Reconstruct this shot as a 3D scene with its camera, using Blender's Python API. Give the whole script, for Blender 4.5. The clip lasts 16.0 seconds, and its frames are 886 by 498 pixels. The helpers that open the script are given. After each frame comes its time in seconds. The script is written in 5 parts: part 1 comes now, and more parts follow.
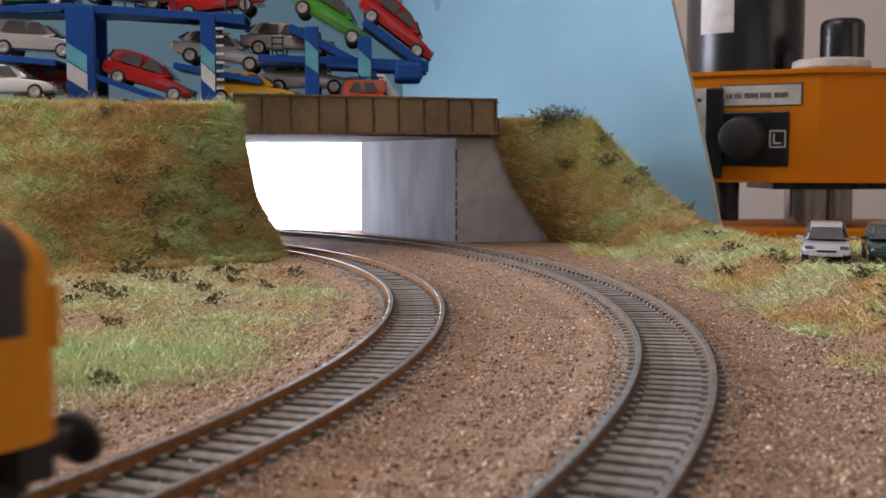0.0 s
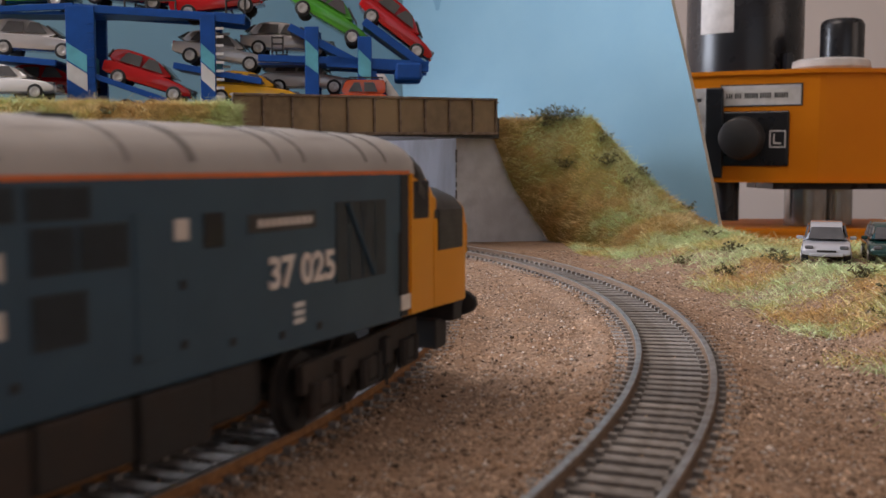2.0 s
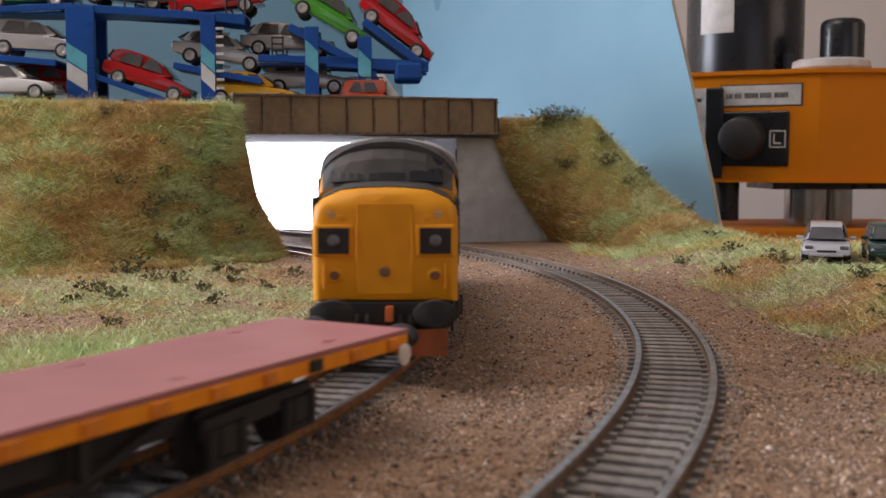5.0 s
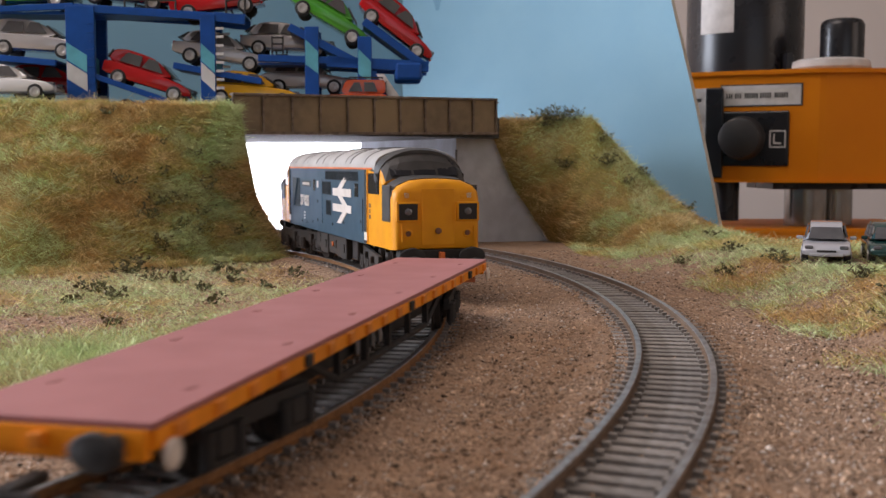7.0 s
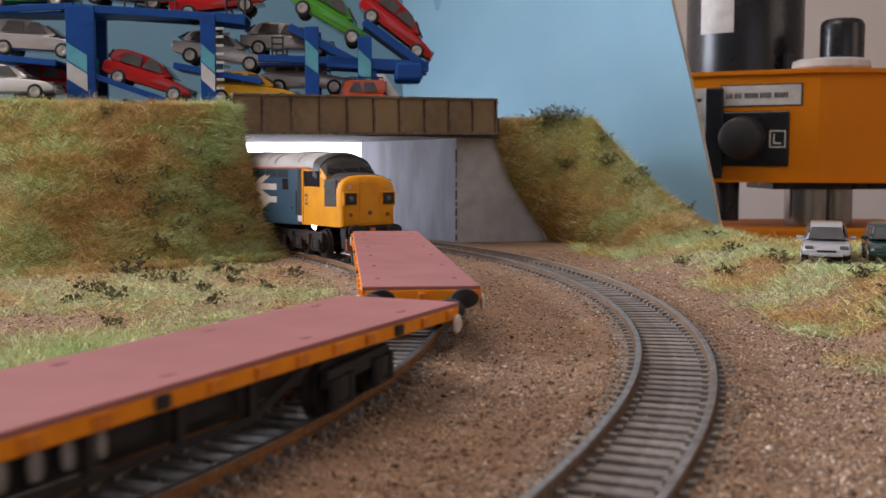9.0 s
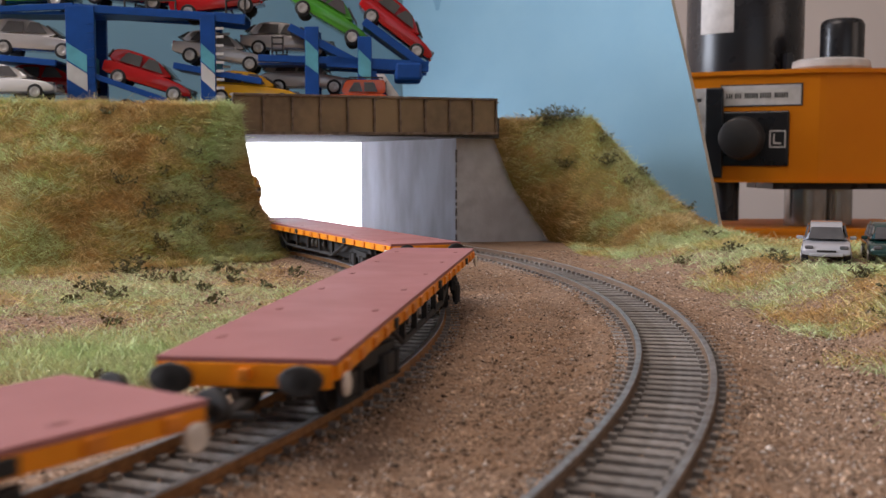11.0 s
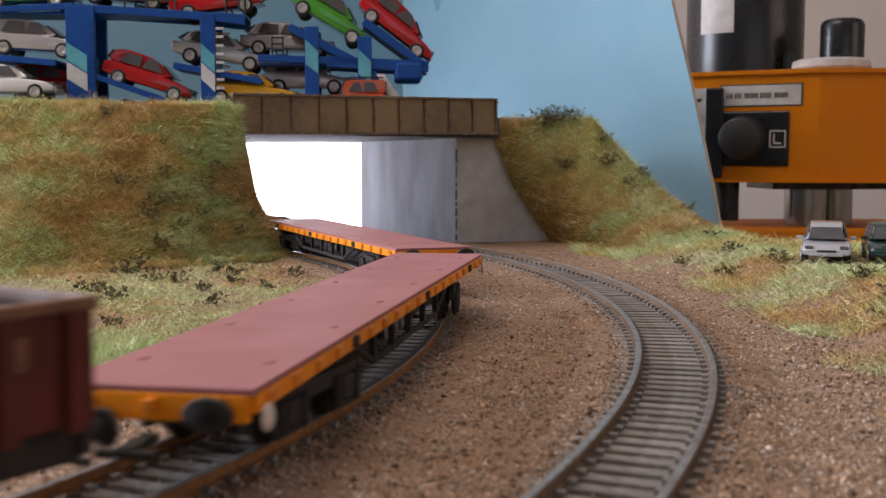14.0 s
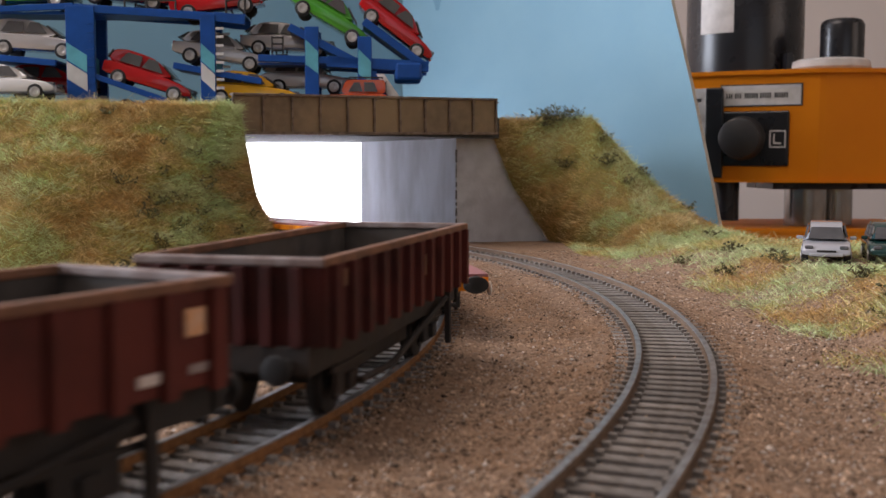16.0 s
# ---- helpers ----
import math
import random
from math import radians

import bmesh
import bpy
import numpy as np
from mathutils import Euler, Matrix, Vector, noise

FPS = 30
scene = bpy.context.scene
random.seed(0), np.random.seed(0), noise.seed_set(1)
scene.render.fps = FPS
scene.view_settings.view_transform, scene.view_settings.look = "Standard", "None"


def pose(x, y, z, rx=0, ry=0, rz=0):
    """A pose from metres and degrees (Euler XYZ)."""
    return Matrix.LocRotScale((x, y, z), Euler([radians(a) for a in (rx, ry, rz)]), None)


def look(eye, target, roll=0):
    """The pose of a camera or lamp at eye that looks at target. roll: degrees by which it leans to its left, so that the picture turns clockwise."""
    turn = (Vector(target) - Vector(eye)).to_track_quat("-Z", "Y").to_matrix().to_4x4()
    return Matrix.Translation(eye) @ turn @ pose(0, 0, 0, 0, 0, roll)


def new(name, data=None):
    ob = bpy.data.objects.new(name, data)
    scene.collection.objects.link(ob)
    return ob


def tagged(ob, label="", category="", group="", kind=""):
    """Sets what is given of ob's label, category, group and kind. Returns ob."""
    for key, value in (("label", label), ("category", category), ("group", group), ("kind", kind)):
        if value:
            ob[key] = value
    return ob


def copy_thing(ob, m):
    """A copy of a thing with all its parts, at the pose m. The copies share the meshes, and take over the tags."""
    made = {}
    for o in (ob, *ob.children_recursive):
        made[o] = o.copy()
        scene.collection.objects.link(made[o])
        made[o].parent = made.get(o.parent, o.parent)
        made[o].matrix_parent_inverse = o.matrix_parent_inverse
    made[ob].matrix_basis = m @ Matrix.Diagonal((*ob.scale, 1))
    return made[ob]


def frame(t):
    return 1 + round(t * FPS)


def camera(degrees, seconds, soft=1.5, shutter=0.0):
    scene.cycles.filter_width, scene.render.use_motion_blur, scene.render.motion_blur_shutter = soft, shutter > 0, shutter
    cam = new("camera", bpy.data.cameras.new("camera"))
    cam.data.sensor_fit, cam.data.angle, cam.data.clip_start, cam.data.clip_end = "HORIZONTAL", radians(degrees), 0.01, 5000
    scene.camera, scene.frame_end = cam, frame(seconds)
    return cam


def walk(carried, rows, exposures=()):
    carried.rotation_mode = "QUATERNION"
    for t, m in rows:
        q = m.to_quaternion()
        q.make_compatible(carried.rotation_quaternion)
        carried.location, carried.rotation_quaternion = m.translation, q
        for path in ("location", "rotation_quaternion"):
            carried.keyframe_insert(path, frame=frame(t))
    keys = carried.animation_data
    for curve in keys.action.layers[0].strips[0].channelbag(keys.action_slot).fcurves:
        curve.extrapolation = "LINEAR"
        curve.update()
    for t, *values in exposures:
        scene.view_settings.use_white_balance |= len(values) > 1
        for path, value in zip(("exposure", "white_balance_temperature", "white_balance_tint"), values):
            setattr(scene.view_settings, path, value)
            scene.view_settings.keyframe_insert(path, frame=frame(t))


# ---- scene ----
# A model railway in 1:76, built in plan units of U metres; z = 0 is the top of the rails.
U = 0.00095
EYE = 48.58          # lens above the rail tops
TILT = 4.549         # degrees that the camera looks down
cam = camera(45.23, 16.0, soft=1.35, shutter=0.75)
cam.data.dof.use_dof = True
cam.data.dof.focus_distance = 420 * U
cam.data.dof.aperture_fstop = 38
STAND = pose(0, 0, EYE * U, 90 - TILT, 0, 0)
walk(cam, [(0, STAND), (16, STAND)], exposures=[(0, 0.0, 6800, 20), (16, 0.0, 6800, 20)])

# ---- light: daylight by the room's unseen windows, and an added overhead lamp ----
world = bpy.data.worlds.new("room_daylight")
world.use_nodes = True
scene.world = world
sky = world.node_tree.nodes.new("ShaderNodeTexSky")
sky.sky_type, sky.sun_disc, sky.sun_elevation, sky.sun_rotation = "NISHITA", False, radians(35), radians(250)
world.node_tree.links.new(sky.outputs[0], world.node_tree.nodes["Background"].inputs[0])
world.node_tree.nodes["Background"].inputs[1].default_value = 0.1


def window_light(name, eye, target, w, h, watts, colour):
    """Sky light that enters by a window's opening."""
    data = bpy.data.lights.new(name, "AREA")
    data.shape, data.size, data.size_y, data.energy, data.color = "RECTANGLE", w, h, watts, colour
    ob = new(name, data)
    ob.matrix_world = look(eye, target)
    return ob


# overhead fill added to brighten upward faces; no such opening is known
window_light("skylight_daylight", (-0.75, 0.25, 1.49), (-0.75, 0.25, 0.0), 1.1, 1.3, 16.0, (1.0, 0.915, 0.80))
window_light("window_daylight", (-1.6, 0.62, 0.57), (0.0, 0.62, 0.3), 1.5, 0.6, 47, (0.74, 0.87, 1.0))
window_light("window_daylight", (0.6, -2.0, 0.75), (0.6, 0.6, 0.45), 1.8, 1.0, 1.3, (1.0, 0.90, 0.76))
window_light("window_daylight", (1.75, -0.35, 0.75), (0.0, -0.35, 0.4), 1.3, 1.0, 4.6, (1.0, 0.78, 0.55))


# ---- materials ----
def mat(name, c1, c2=None, rough=0.6, metal=0.0, scale=400.0, bump=0.0, bump_scale=None, spec=0.5,
        per=None, vary=0.15, c3=None, coat=0.0, detail=4.0, stretch=None):
    """A surface of two or three colours mixed by noise at two sizes, with fine relief.
    per: 'object' or 'island' varies the value from piece to piece."""
    m = bpy.data.materials.new(name)
    m.use_nodes = True
    nt = m.node_tree
    n, l = nt.nodes, nt.links
    b = n["Principled BSDF"]
    b.inputs["Roughness"].default_value = rough
    b.inputs["Metallic"].default_value = metal
    b.inputs["Specular IOR Level"].default_value = spec
    b.inputs["Coat Weight"].default_value = coat
    co = n.new("ShaderNodeTexCoord")
    src = co.outputs["Object"]
    if stretch:
        mp = n.new("ShaderNodeMapping")
        mp.inputs["Scale"].default_value = stretch
        l.new(src, mp.inputs["Vector"])
        src = mp.outputs[0]
    c2 = c2 or tuple(v * 0.82 for v in c1)
    fine = n.new("ShaderNodeTexNoise")
    fine.inputs["Scale"].default_value, fine.inputs["Detail"].default_value = scale, detail
    l.new(src, fine.inputs["Vector"])
    ramp = n.new("ShaderNodeMapRange")
    ramp.inputs[1].default_value, ramp.inputs[2].default_value = 0.36, 0.64
    l.new(fine.outputs["Fac"], ramp.inputs[0])
    mix = n.new("ShaderNodeMix")
    mix.data_type = "RGBA"
    mix.inputs[6].default_value, mix.inputs[7].default_value = (*c1, 1), (*c2, 1)
    l.new(ramp.outputs[0], mix.inputs[0])
    out = mix.outputs[2]
    big = n.new("ShaderNodeTexNoise")
    big.inputs["Scale"].default_value, big.inputs["Detail"].default_value = scale / 9, 3.0
    l.new(src, big.inputs["Vector"])
    if c3:
        r3 = n.new("ShaderNodeMapRange")
        r3.inputs[1].default_value, r3.inputs[2].default_value = 0.45, 0.65
        l.new(big.outputs["Fac"], r3.inputs[0])
        mix3 = n.new("ShaderNodeMix")
        mix3.data_type = "RGBA"
        mix3.inputs[7].default_value = (*c3, 1)
        l.new(r3.outputs[0], mix3.inputs[0])
        l.new(out, mix3.inputs[6])
        out = mix3.outputs[2]
    hsv = n.new("ShaderNodeHueSaturation")
    val = n.new("ShaderNodeMapRange")
    val.inputs[3].default_value, val.inputs[4].default_value = 1 - vary, 1 + vary
    if per == "object":
        l.new(n.new("ShaderNodeObjectInfo").outputs["Random"], val.inputs[0])
    elif per == "island":
        l.new(n.new("ShaderNodeNewGeometry").outputs["Random Per Island"], val.inputs[0])
    else:
        val.inputs[1].default_value, val.inputs[2].default_value = 0.3, 0.7
        l.new(big.outputs["Fac"], val.inputs[0])
    l.new(val.outputs[0], hsv.inputs["Value"])
    l.new(out, hsv.inputs["Color"])
    l.new(hsv.outputs[0], b.inputs["Base Color"])
    if rough > 0.12:
        rr = n.new("ShaderNodeMapRange")
        rr.inputs[3].default_value, rr.inputs[4].default_value = rough * 0.85, min(1, rough * 1.15)
        l.new(fine.outputs["Fac"], rr.inputs[0])
        l.new(rr.outputs[0], b.inputs["Roughness"])
    if bump:
        bn = n.new("ShaderNodeTexNoise")
        bn.inputs["Scale"].default_value, bn.inputs["Detail"].default_value = bump_scale or scale * 2, 5.0
        l.new(co.outputs["Object"], bn.inputs["Vector"])
        bp = n.new("ShaderNodeBump")
        bp.inputs["Strength"].default_value, bp.inputs["Distance"].default_value = bump, 0.0006
        l.new(bn.outputs["Fac"], bp.inputs["Height"])
        l.new(bp.outputs[0], b.inputs["Normal"])
    return m


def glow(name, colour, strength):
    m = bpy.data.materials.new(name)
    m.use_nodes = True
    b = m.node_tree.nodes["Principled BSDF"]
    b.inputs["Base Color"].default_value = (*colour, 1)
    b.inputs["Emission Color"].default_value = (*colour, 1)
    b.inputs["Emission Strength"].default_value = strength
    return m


M_BALLAST = mat("brown_ballast", (0.42, 0.285, 0.195), (0.19, 0.115, 0.075), 0.95, scale=700, bump=1.0, bump_scale=1900, spec=0.2,
                c3=(0.30, 0.185, 0.115))
M_STONE = mat("ballast_grain", (0.44, 0.305, 0.21), (0.23, 0.14, 0.088), 0.9, scale=160, spec=0.25, per="island", vary=0.78)
M_PALE_STONE = mat("pale_ballast_chip", (0.62, 0.54, 0.47), (0.46, 0.37, 0.30), 0.7, scale=200, spec=0.4, per="island", vary=0.35)
M_CRUMB = mat("dark_ballast_crumb", (0.10, 0.062, 0.042), (0.06, 0.04, 0.03), 0.95, scale=200, spec=0.15, per="island", vary=0.5)
M_EARTH = mat("bank_earth", (0.34, 0.23, 0.09), (0.24, 0.18, 0.06), 1.0, scale=140, bump=0.8, bump_scale=900, spec=0.1,
              c3=(0.27, 0.24, 0.08))
M_STRAW = mat("straw_fibre", (0.74, 0.60, 0.32), (0.62, 0.46, 0.21), 0.9, scale=60, spec=0.15, per="island", vary=0.4)
M_GRASS = mat("green_fibre", (0.44, 0.42, 0.13), (0.52, 0.44, 0.16), 0.9, scale=60, spec=0.15, per="island", vary=0.4)
M_BRIGHT = mat("pale_green_fibre", (0.50, 0.62, 0.30), (0.62, 0.64, 0.36), 0.9, scale=60, spec=0.15, per="island", vary=0.35)
M_RUST_FIBRE = mat("brown_fibre", (0.58, 0.37, 0.15), (0.46, 0.28, 0.10), 0.9, scale=60, spec=0.15, per="island", vary=0.4)
M_TWIG = mat("dark_twig", (0.11, 0.09, 0.05), (0.13, 0.14, 0.065), 0.9, scale=200, spec=0.15, per="island", vary=0.4)
M_RAIL = mat("rusty_rail_side", (0.31, 0.145, 0.055), (0.21, 0.10, 0.042), 0.75, scale=500, bump=0.3, spec=0.3)
M_RAILGREY = mat("dusty_rail_side", (0.22, 0.145, 0.095), (0.17, 0.115, 0.08), 0.8, scale=500, bump=0.3, spec=0.3)
M_RAILTOP = mat("worn_rail_head", (0.40, 0.38, 0.37), (0.25, 0.22, 0.20), 0.4, metal=0.75, scale=300)
M_SLEEPER = mat("weathered_sleeper", (0.27, 0.245, 0.225), (0.19, 0.165, 0.145), 0.8, scale=500, bump=0.4, per="object", vary=0.2)
M_CONCRETE = mat("painted_concrete", (0.57, 0.63, 0.72), (0.43, 0.47, 0.54), 0.85, scale=70, bump=0.25, bump_scale=500, c3=(0.40, 0.405, 0.425), spec=0.3, stretch=(1, 1, 0.3), vary=0.12)
M_WING = mat("stained_concrete", (0.70, 0.71, 0.74), (0.54, 0.545, 0.57), 0.85, scale=110, bump=0.3, bump_scale=500, c3=(0.44, 0.44, 0.46), spec=0.3, vary=0.2)
M_JOINT = mat("dirty_joint", (0.10, 0.10, 0.10), (0.2, 0.2, 0.2), 0.9, scale=500)
M_GIRDER = mat("weathered_girder", (0.225, 0.155, 0.088), (0.17, 0.118, 0.066), 0.6, scale=160, bump=0.2, c3=(0.26, 0.18, 0.095))
M_GIRDER_EDGE = mat("girder_edge", (0.20, 0.145, 0.105), (0.11, 0.075, 0.05), 0.6, scale=300)
M_BOARD = mat("pale_blue_board", (0.215, 0.41, 0.525), (0.205, 0.395, 0.515), 0.75, scale=30, bump=0.1, bump_scale=600, vary=0.05)
M_BOARD_EDGE = mat("raw_board_edge", (0.62, 0.58, 0.50), (0.5, 0.44, 0.36), 0.9, scale=500, bump=0.6)
M_BOARD_STAIN = mat("blue_paint_patch", (0.14, 0.32, 0.45), (0.17, 0.35, 0.48), 0.75, scale=100)
M_WALL = mat("grey_beige_plaster", (0.50, 0.425, 0.38), (0.49, 0.415, 0.37), 0.9, scale=12, bump=0.1, bump_scale=200, vary=0.05)
M_PALE = mat("dull_beige_plaster", (0.34, 0.30, 0.26), None, 0.9, scale=12, vary=0.04)
M_WHITE = mat("white_ceiling_paint", (0.62, 0.61, 0.59), None, 0.9, scale=10, vary=0.03)
M_WOOD = mat("baseboard_wood", (0.34, 0.23, 0.13), (0.27, 0.18, 0.1), 0.7, scale=30, bump=0.2)
M_CARPET = mat("floor_carpet", (0.22, 0.2, 0.18), None, 1.0, scale=80, bump=0.5)
M_BACKING_GLOW = glow("glowing_white_backing", (0.80, 0.88, 1.0), 11.0)
M_ROADTOP = mat("model_asphalt", (0.07, 0.07, 0.07), (0.05, 0.05, 0.05), 0.9, scale=600, bump=0.4)
M_BLUE = mat("dull_blue_body", (0.022, 0.066, 0.105), (0.019, 0.056, 0.09), 0.5, scale=90, vary=0.12, c3=(0.026, 0.062, 0.09))
M_BLUE_DARK = mat("grimy_grille", (0.012, 0.02, 0.026), (0.02, 0.03, 0.038), 0.6, scale=300)
M_YELLOW = mat("warning_yellow", (0.82, 0.34, 0.008), (0.75, 0.29, 0.007), 0.45, scale=120, vary=0.12, spec=0.3, c3=(0.66, 0.25, 0.008))
M_ROOF = mat("dusty_grey_roof", (0.47, 0.44, 0.41), (0.38, 0.35, 0.325), 0.55, scale=70, c3=(0.27, 0.25, 0.235), vary=0.18)
M_STRIPE = mat("orange_cantrail", (0.72, 0.16, 0.035), (0.6, 0.14, 0.03), 0.5, scale=200)
M_BLACK = mat("matt_black", (0.016, 0.015, 0.015), (0.025, 0.022, 0.02), 0.75, scale=250)
M_UNDER = mat("brown_underframe", (0.024, 0.017, 0.013), (0.042, 0.026, 0.018), 0.8, scale=250, bump=0.3, c3=(0.02, 0.017, 0.015))
M_DARKGREY = mat("dark_grey_panel", (0.045, 0.04, 0.038), (0.03, 0.028, 0.026), 0.55, scale=200)
M_LOGO = mat("off_white_marking", (0.70, 0.62, 0.56), (0.62, 0.54, 0.48), 0.6, scale=200)
M_GLASS = mat("dark_glazing", (0.02, 0.02, 0.024), (0.015, 0.015, 0.018), 0.22, scale=40, spec=0.22)
# base colour lifted to stand for reflections in the car windows
M_CARGLASS = mat("reflection_toned_glazing", (0.10, 0.095, 0.095), (0.06, 0.058, 0.06), 0.12, scale=60, spec=0.7, vary=0.4)
M_LENS = mat("lamp_lens", (0.13, 0.13, 0.14), (0.09, 0.09, 0.10), 0.15, scale=300, spec=0.8)
M_DECK = mat("red_oxide_deck", (0.375, 0.14, 0.135), (0.34, 0.125, 0.12), 0.6, scale=60, bump=0.08, vary=0.1, c3=(0.40, 0.16, 0.155))
M_ORANGE = mat("orange_wagon_side", (0.90, 0.30, 0.012), (0.80, 0.25, 0.01), 0.5, scale=200, vary=0.12, spec=0.25)
M_DISC = mat("white_disc", (0.75, 0.68, 0.60), (0.6, 0.52, 0.44), 0.6, scale=300)
M_MAROON = mat("weathered_maroon", (0.10, 0.024, 0.02), (0.06, 0.02, 0.017), 0.7, scale=120, c3=(0.14, 0.032, 0.022), bump=0.15, vary=0.3, spec=0.2)
M_LABEL = mat("faded_orange_label", (0.75, 0.36, 0.16), (0.7, 0.46, 0.3), 0.6, scale=300)
M_ENDRIM = mat("dusty_pale_rim", (0.33, 0.27, 0.25), (0.2, 0.13, 0.11), 0.7, scale=200, bump=0.2)
M_RUSTTOP = mat("rusty_rim", (0.24, 0.105, 0.055), (0.15, 0.07, 0.04), 0.7, scale=250, bump=0.2)
M_INSIDE = mat("dusty_wagon_inside", (0.075, 0.065, 0.058), (0.05, 0.043, 0.04), 0.85, scale=150, c3=(0.13, 0.10, 0.075))
M_STEEL = mat("wheel_steel", (0.35, 0.33, 0.31), (0.2, 0.18, 0.16), 0.35, metal=0.9, scale=200)
M_TRUCKBLUE = mat("transporter_blue", (0.004, 0.068, 0.30), (0.004, 0.058, 0.25), 0.4, scale=150, spec=0.3)
M_TEAL = mat("teal_stripe", (0.10, 0.42, 0.52), None, 0.45, scale=150)
M_TYRE = mat("rubber_tyre", (0.02, 0.02, 0.02), None, 0.8, scale=200)
M_HUB = mat("silver_hub", (0.62, 0.60, 0.58), (0.4, 0.38, 0.36), 0.35, metal=0.7, scale=300)
M_MACHINE = mat("machine_orange", (0.74, 0.225, 0.004), (0.70, 0.205, 0.004), 0.5, scale=20, vary=0.05, spec=0.2)
M_MOTOR = mat("black_enamel", (0.014, 0.014, 0.017), None, 0.28, scale=40)
M_KNOB = mat("black_knob", (0.03, 0.028, 0.028), None, 0.5, scale=100)
M_PLATE = mat("label_plate", (0.66, 0.64, 0.62), None, 0.5, scale=100)
M_INK = mat("label_ink", (0.05, 0.05, 0.05), None, 0.6, scale=100)
M_CHROME = mat("bright_column", (0.5, 0.48, 0.46), None, 0.22, metal=1.0, scale=60)
M_GREEN = mat("green_button", (0.02, 0.22, 0.09), None, 0.35, scale=100)


def paint(name, c, metal=0.0):
    return mat(name, c, tuple(v * 0.9 for v in c), 0.22, metal=metal, scale=60, vary=0.05, coat=0.7)


P_RED, P_SILVER, P_GREEN = paint("red_car_paint", (0.45, 0.006, 0.008)), paint("silver_car_paint", (0.56, 0.53, 0.52), 0.35), paint("green_car_paint", (0.05, 0.30, 0.02))
P_WHITE, P_YELLOW, P_ORANGE = paint("white_car_paint", (0.78, 0.76, 0.75)), paint("yellow_car_paint", (0.75, 0.38, 0.01)), paint("orange_car_paint", (0.62, 0.085, 0.02))
P_GREY, P_DKGREEN = paint("light_grey_car_paint", (0.50, 0.50, 0.53), 0.2), paint("dark_green_car_paint", (0.012, 0.05, 0.045))


# ---- mesh helpers, in plan units ----
def part(name, bm, material, parent=None, label="", smooth=False, m=None):
    """Links a bmesh as one mesh object, under a thing or a part."""
    bmesh.ops.recalc_face_normals(bm, faces=bm.faces[:])
    if smooth:
        for f in bm.faces:
            f.smooth = True
        for e in bm.edges:
            e.smooth = len(e.link_faces) == 2 and e.calc_face_angle(0) < 0.7
    bm.transform(Matrix.Scale(U, 4))
    me = bpy.data.meshes.new(name)
    bm.to_mesh(me)
    bm.free()
    for x in (material if isinstance(material, (list, tuple)) else [material]):
        me.materials.append(x)
    ob = new(name, me)
    if parent:
        ob.parent = parent
    if m:
        ob.matrix_basis = m
    return tagged(ob, label)


def place(x, y, z, rx=0, ry=0, rz=0):
    return pose(x * U, y * U, z * U, rx, ry, rz)


def holder(name, m=None, label="", category="", group="", kind=""):
    ob = new(name)
    ob.empty_display_size = 0.01
    if m:
        ob.matrix_basis = m
    return tagged(ob, label, category, group, kind)


def box(bm, x0, x1, y0, y1, z0, z1, bevel=0.0, m=None):
    vs = [bm.verts.new((x, y, z)) for x in (x0, x1) for y in (y0, y1) for z in (z0, z1)]
    fs = [bm.faces.new([vs[i] for i in q]) for q in ((0, 1, 3, 2), (4, 6, 7, 5), (0, 4, 5, 1), (2, 3, 7, 6), (0, 2, 6, 4), (1, 5, 7, 3))]
    if bevel:
        es = list({e for f in fs for e in f.edges})
        r = bmesh.ops.bevel(bm, geom=es, offset=bevel, segments=2, affect="EDGES", profile=0.5)
        vs = list({v for f in r["faces"] for v in f.verts} | {v for v in vs if v.is_valid})
    if m:
        bmesh.ops.transform(bm, matrix=m, verts=vs)
    return bm


def B(*a, **k):
    return box(bmesh.new(), *a, **k)


def rod(bm, p, q, r, r2=None, seg=12, cap=True):
    """A round bar from p to q."""
    p, q = Vector(p), Vector(q)
    r2 = r if r2 is None else r2
    d = (q - p).normalized()
    a = d.orthogonal().normalized()
    b = d.cross(a)
    rings = []
    for o, rad in ((p, r), (q, r2)):
        rings.append([bm.verts.new(o + (a * math.cos(t) + b * math.sin(t)) * rad) for t in (2 * math.pi * i / seg for i in range(seg))])
    for i in range(seg):
        j = (i + 1) % seg
        bm.faces.new((rings[0][i], rings[0][j], rings[1][j], rings[1][i]))
    if cap:
        bm.faces.new(rings[0][::-1])
        bm.faces.new(rings[1])
    return bm


def turned(bm, profile, p, axis, seg=20):
    """A turned shape: (distance along the axis, radius) pairs from p."""
    p, d = Vector(p), Vector(axis).normalized()
    a = d.orthogonal().normalized()
    b = d.cross(a)
    rings = [[bm.verts.new(p + d * h + (a * math.cos(2 * math.pi * i / seg) + b * math.sin(2 * math.pi * i / seg)) * r)
              for i in range(seg)] for h, r in profile]
    for u, v in zip(rings, rings[1:]):
        for i in range(seg):
            j = (i + 1) % seg
            bm.faces.new((u[i], u[j], v[j], v[i]))
    bm.faces.new(rings[0][::-1])
    bm.faces.new(rings[-1])
    return bm


def loft(bm, rings, closed=True, caps=True):
    """Skins rings of points, each with as many points as the first."""
    vs = [[bm.verts.new(p) for p in r] for r in rings]
    n = len(vs[0])
    for u, v in zip(vs, vs[1:]):
        for i in range(n if closed else n - 1):
            j = (i + 1) % n
            bm.faces.new((u[i], u[j], v[j], v[i]))
    if caps and closed:
        bm.faces.new(vs[0][::-1])
        bm.faces.new(vs[-1])
    return bm


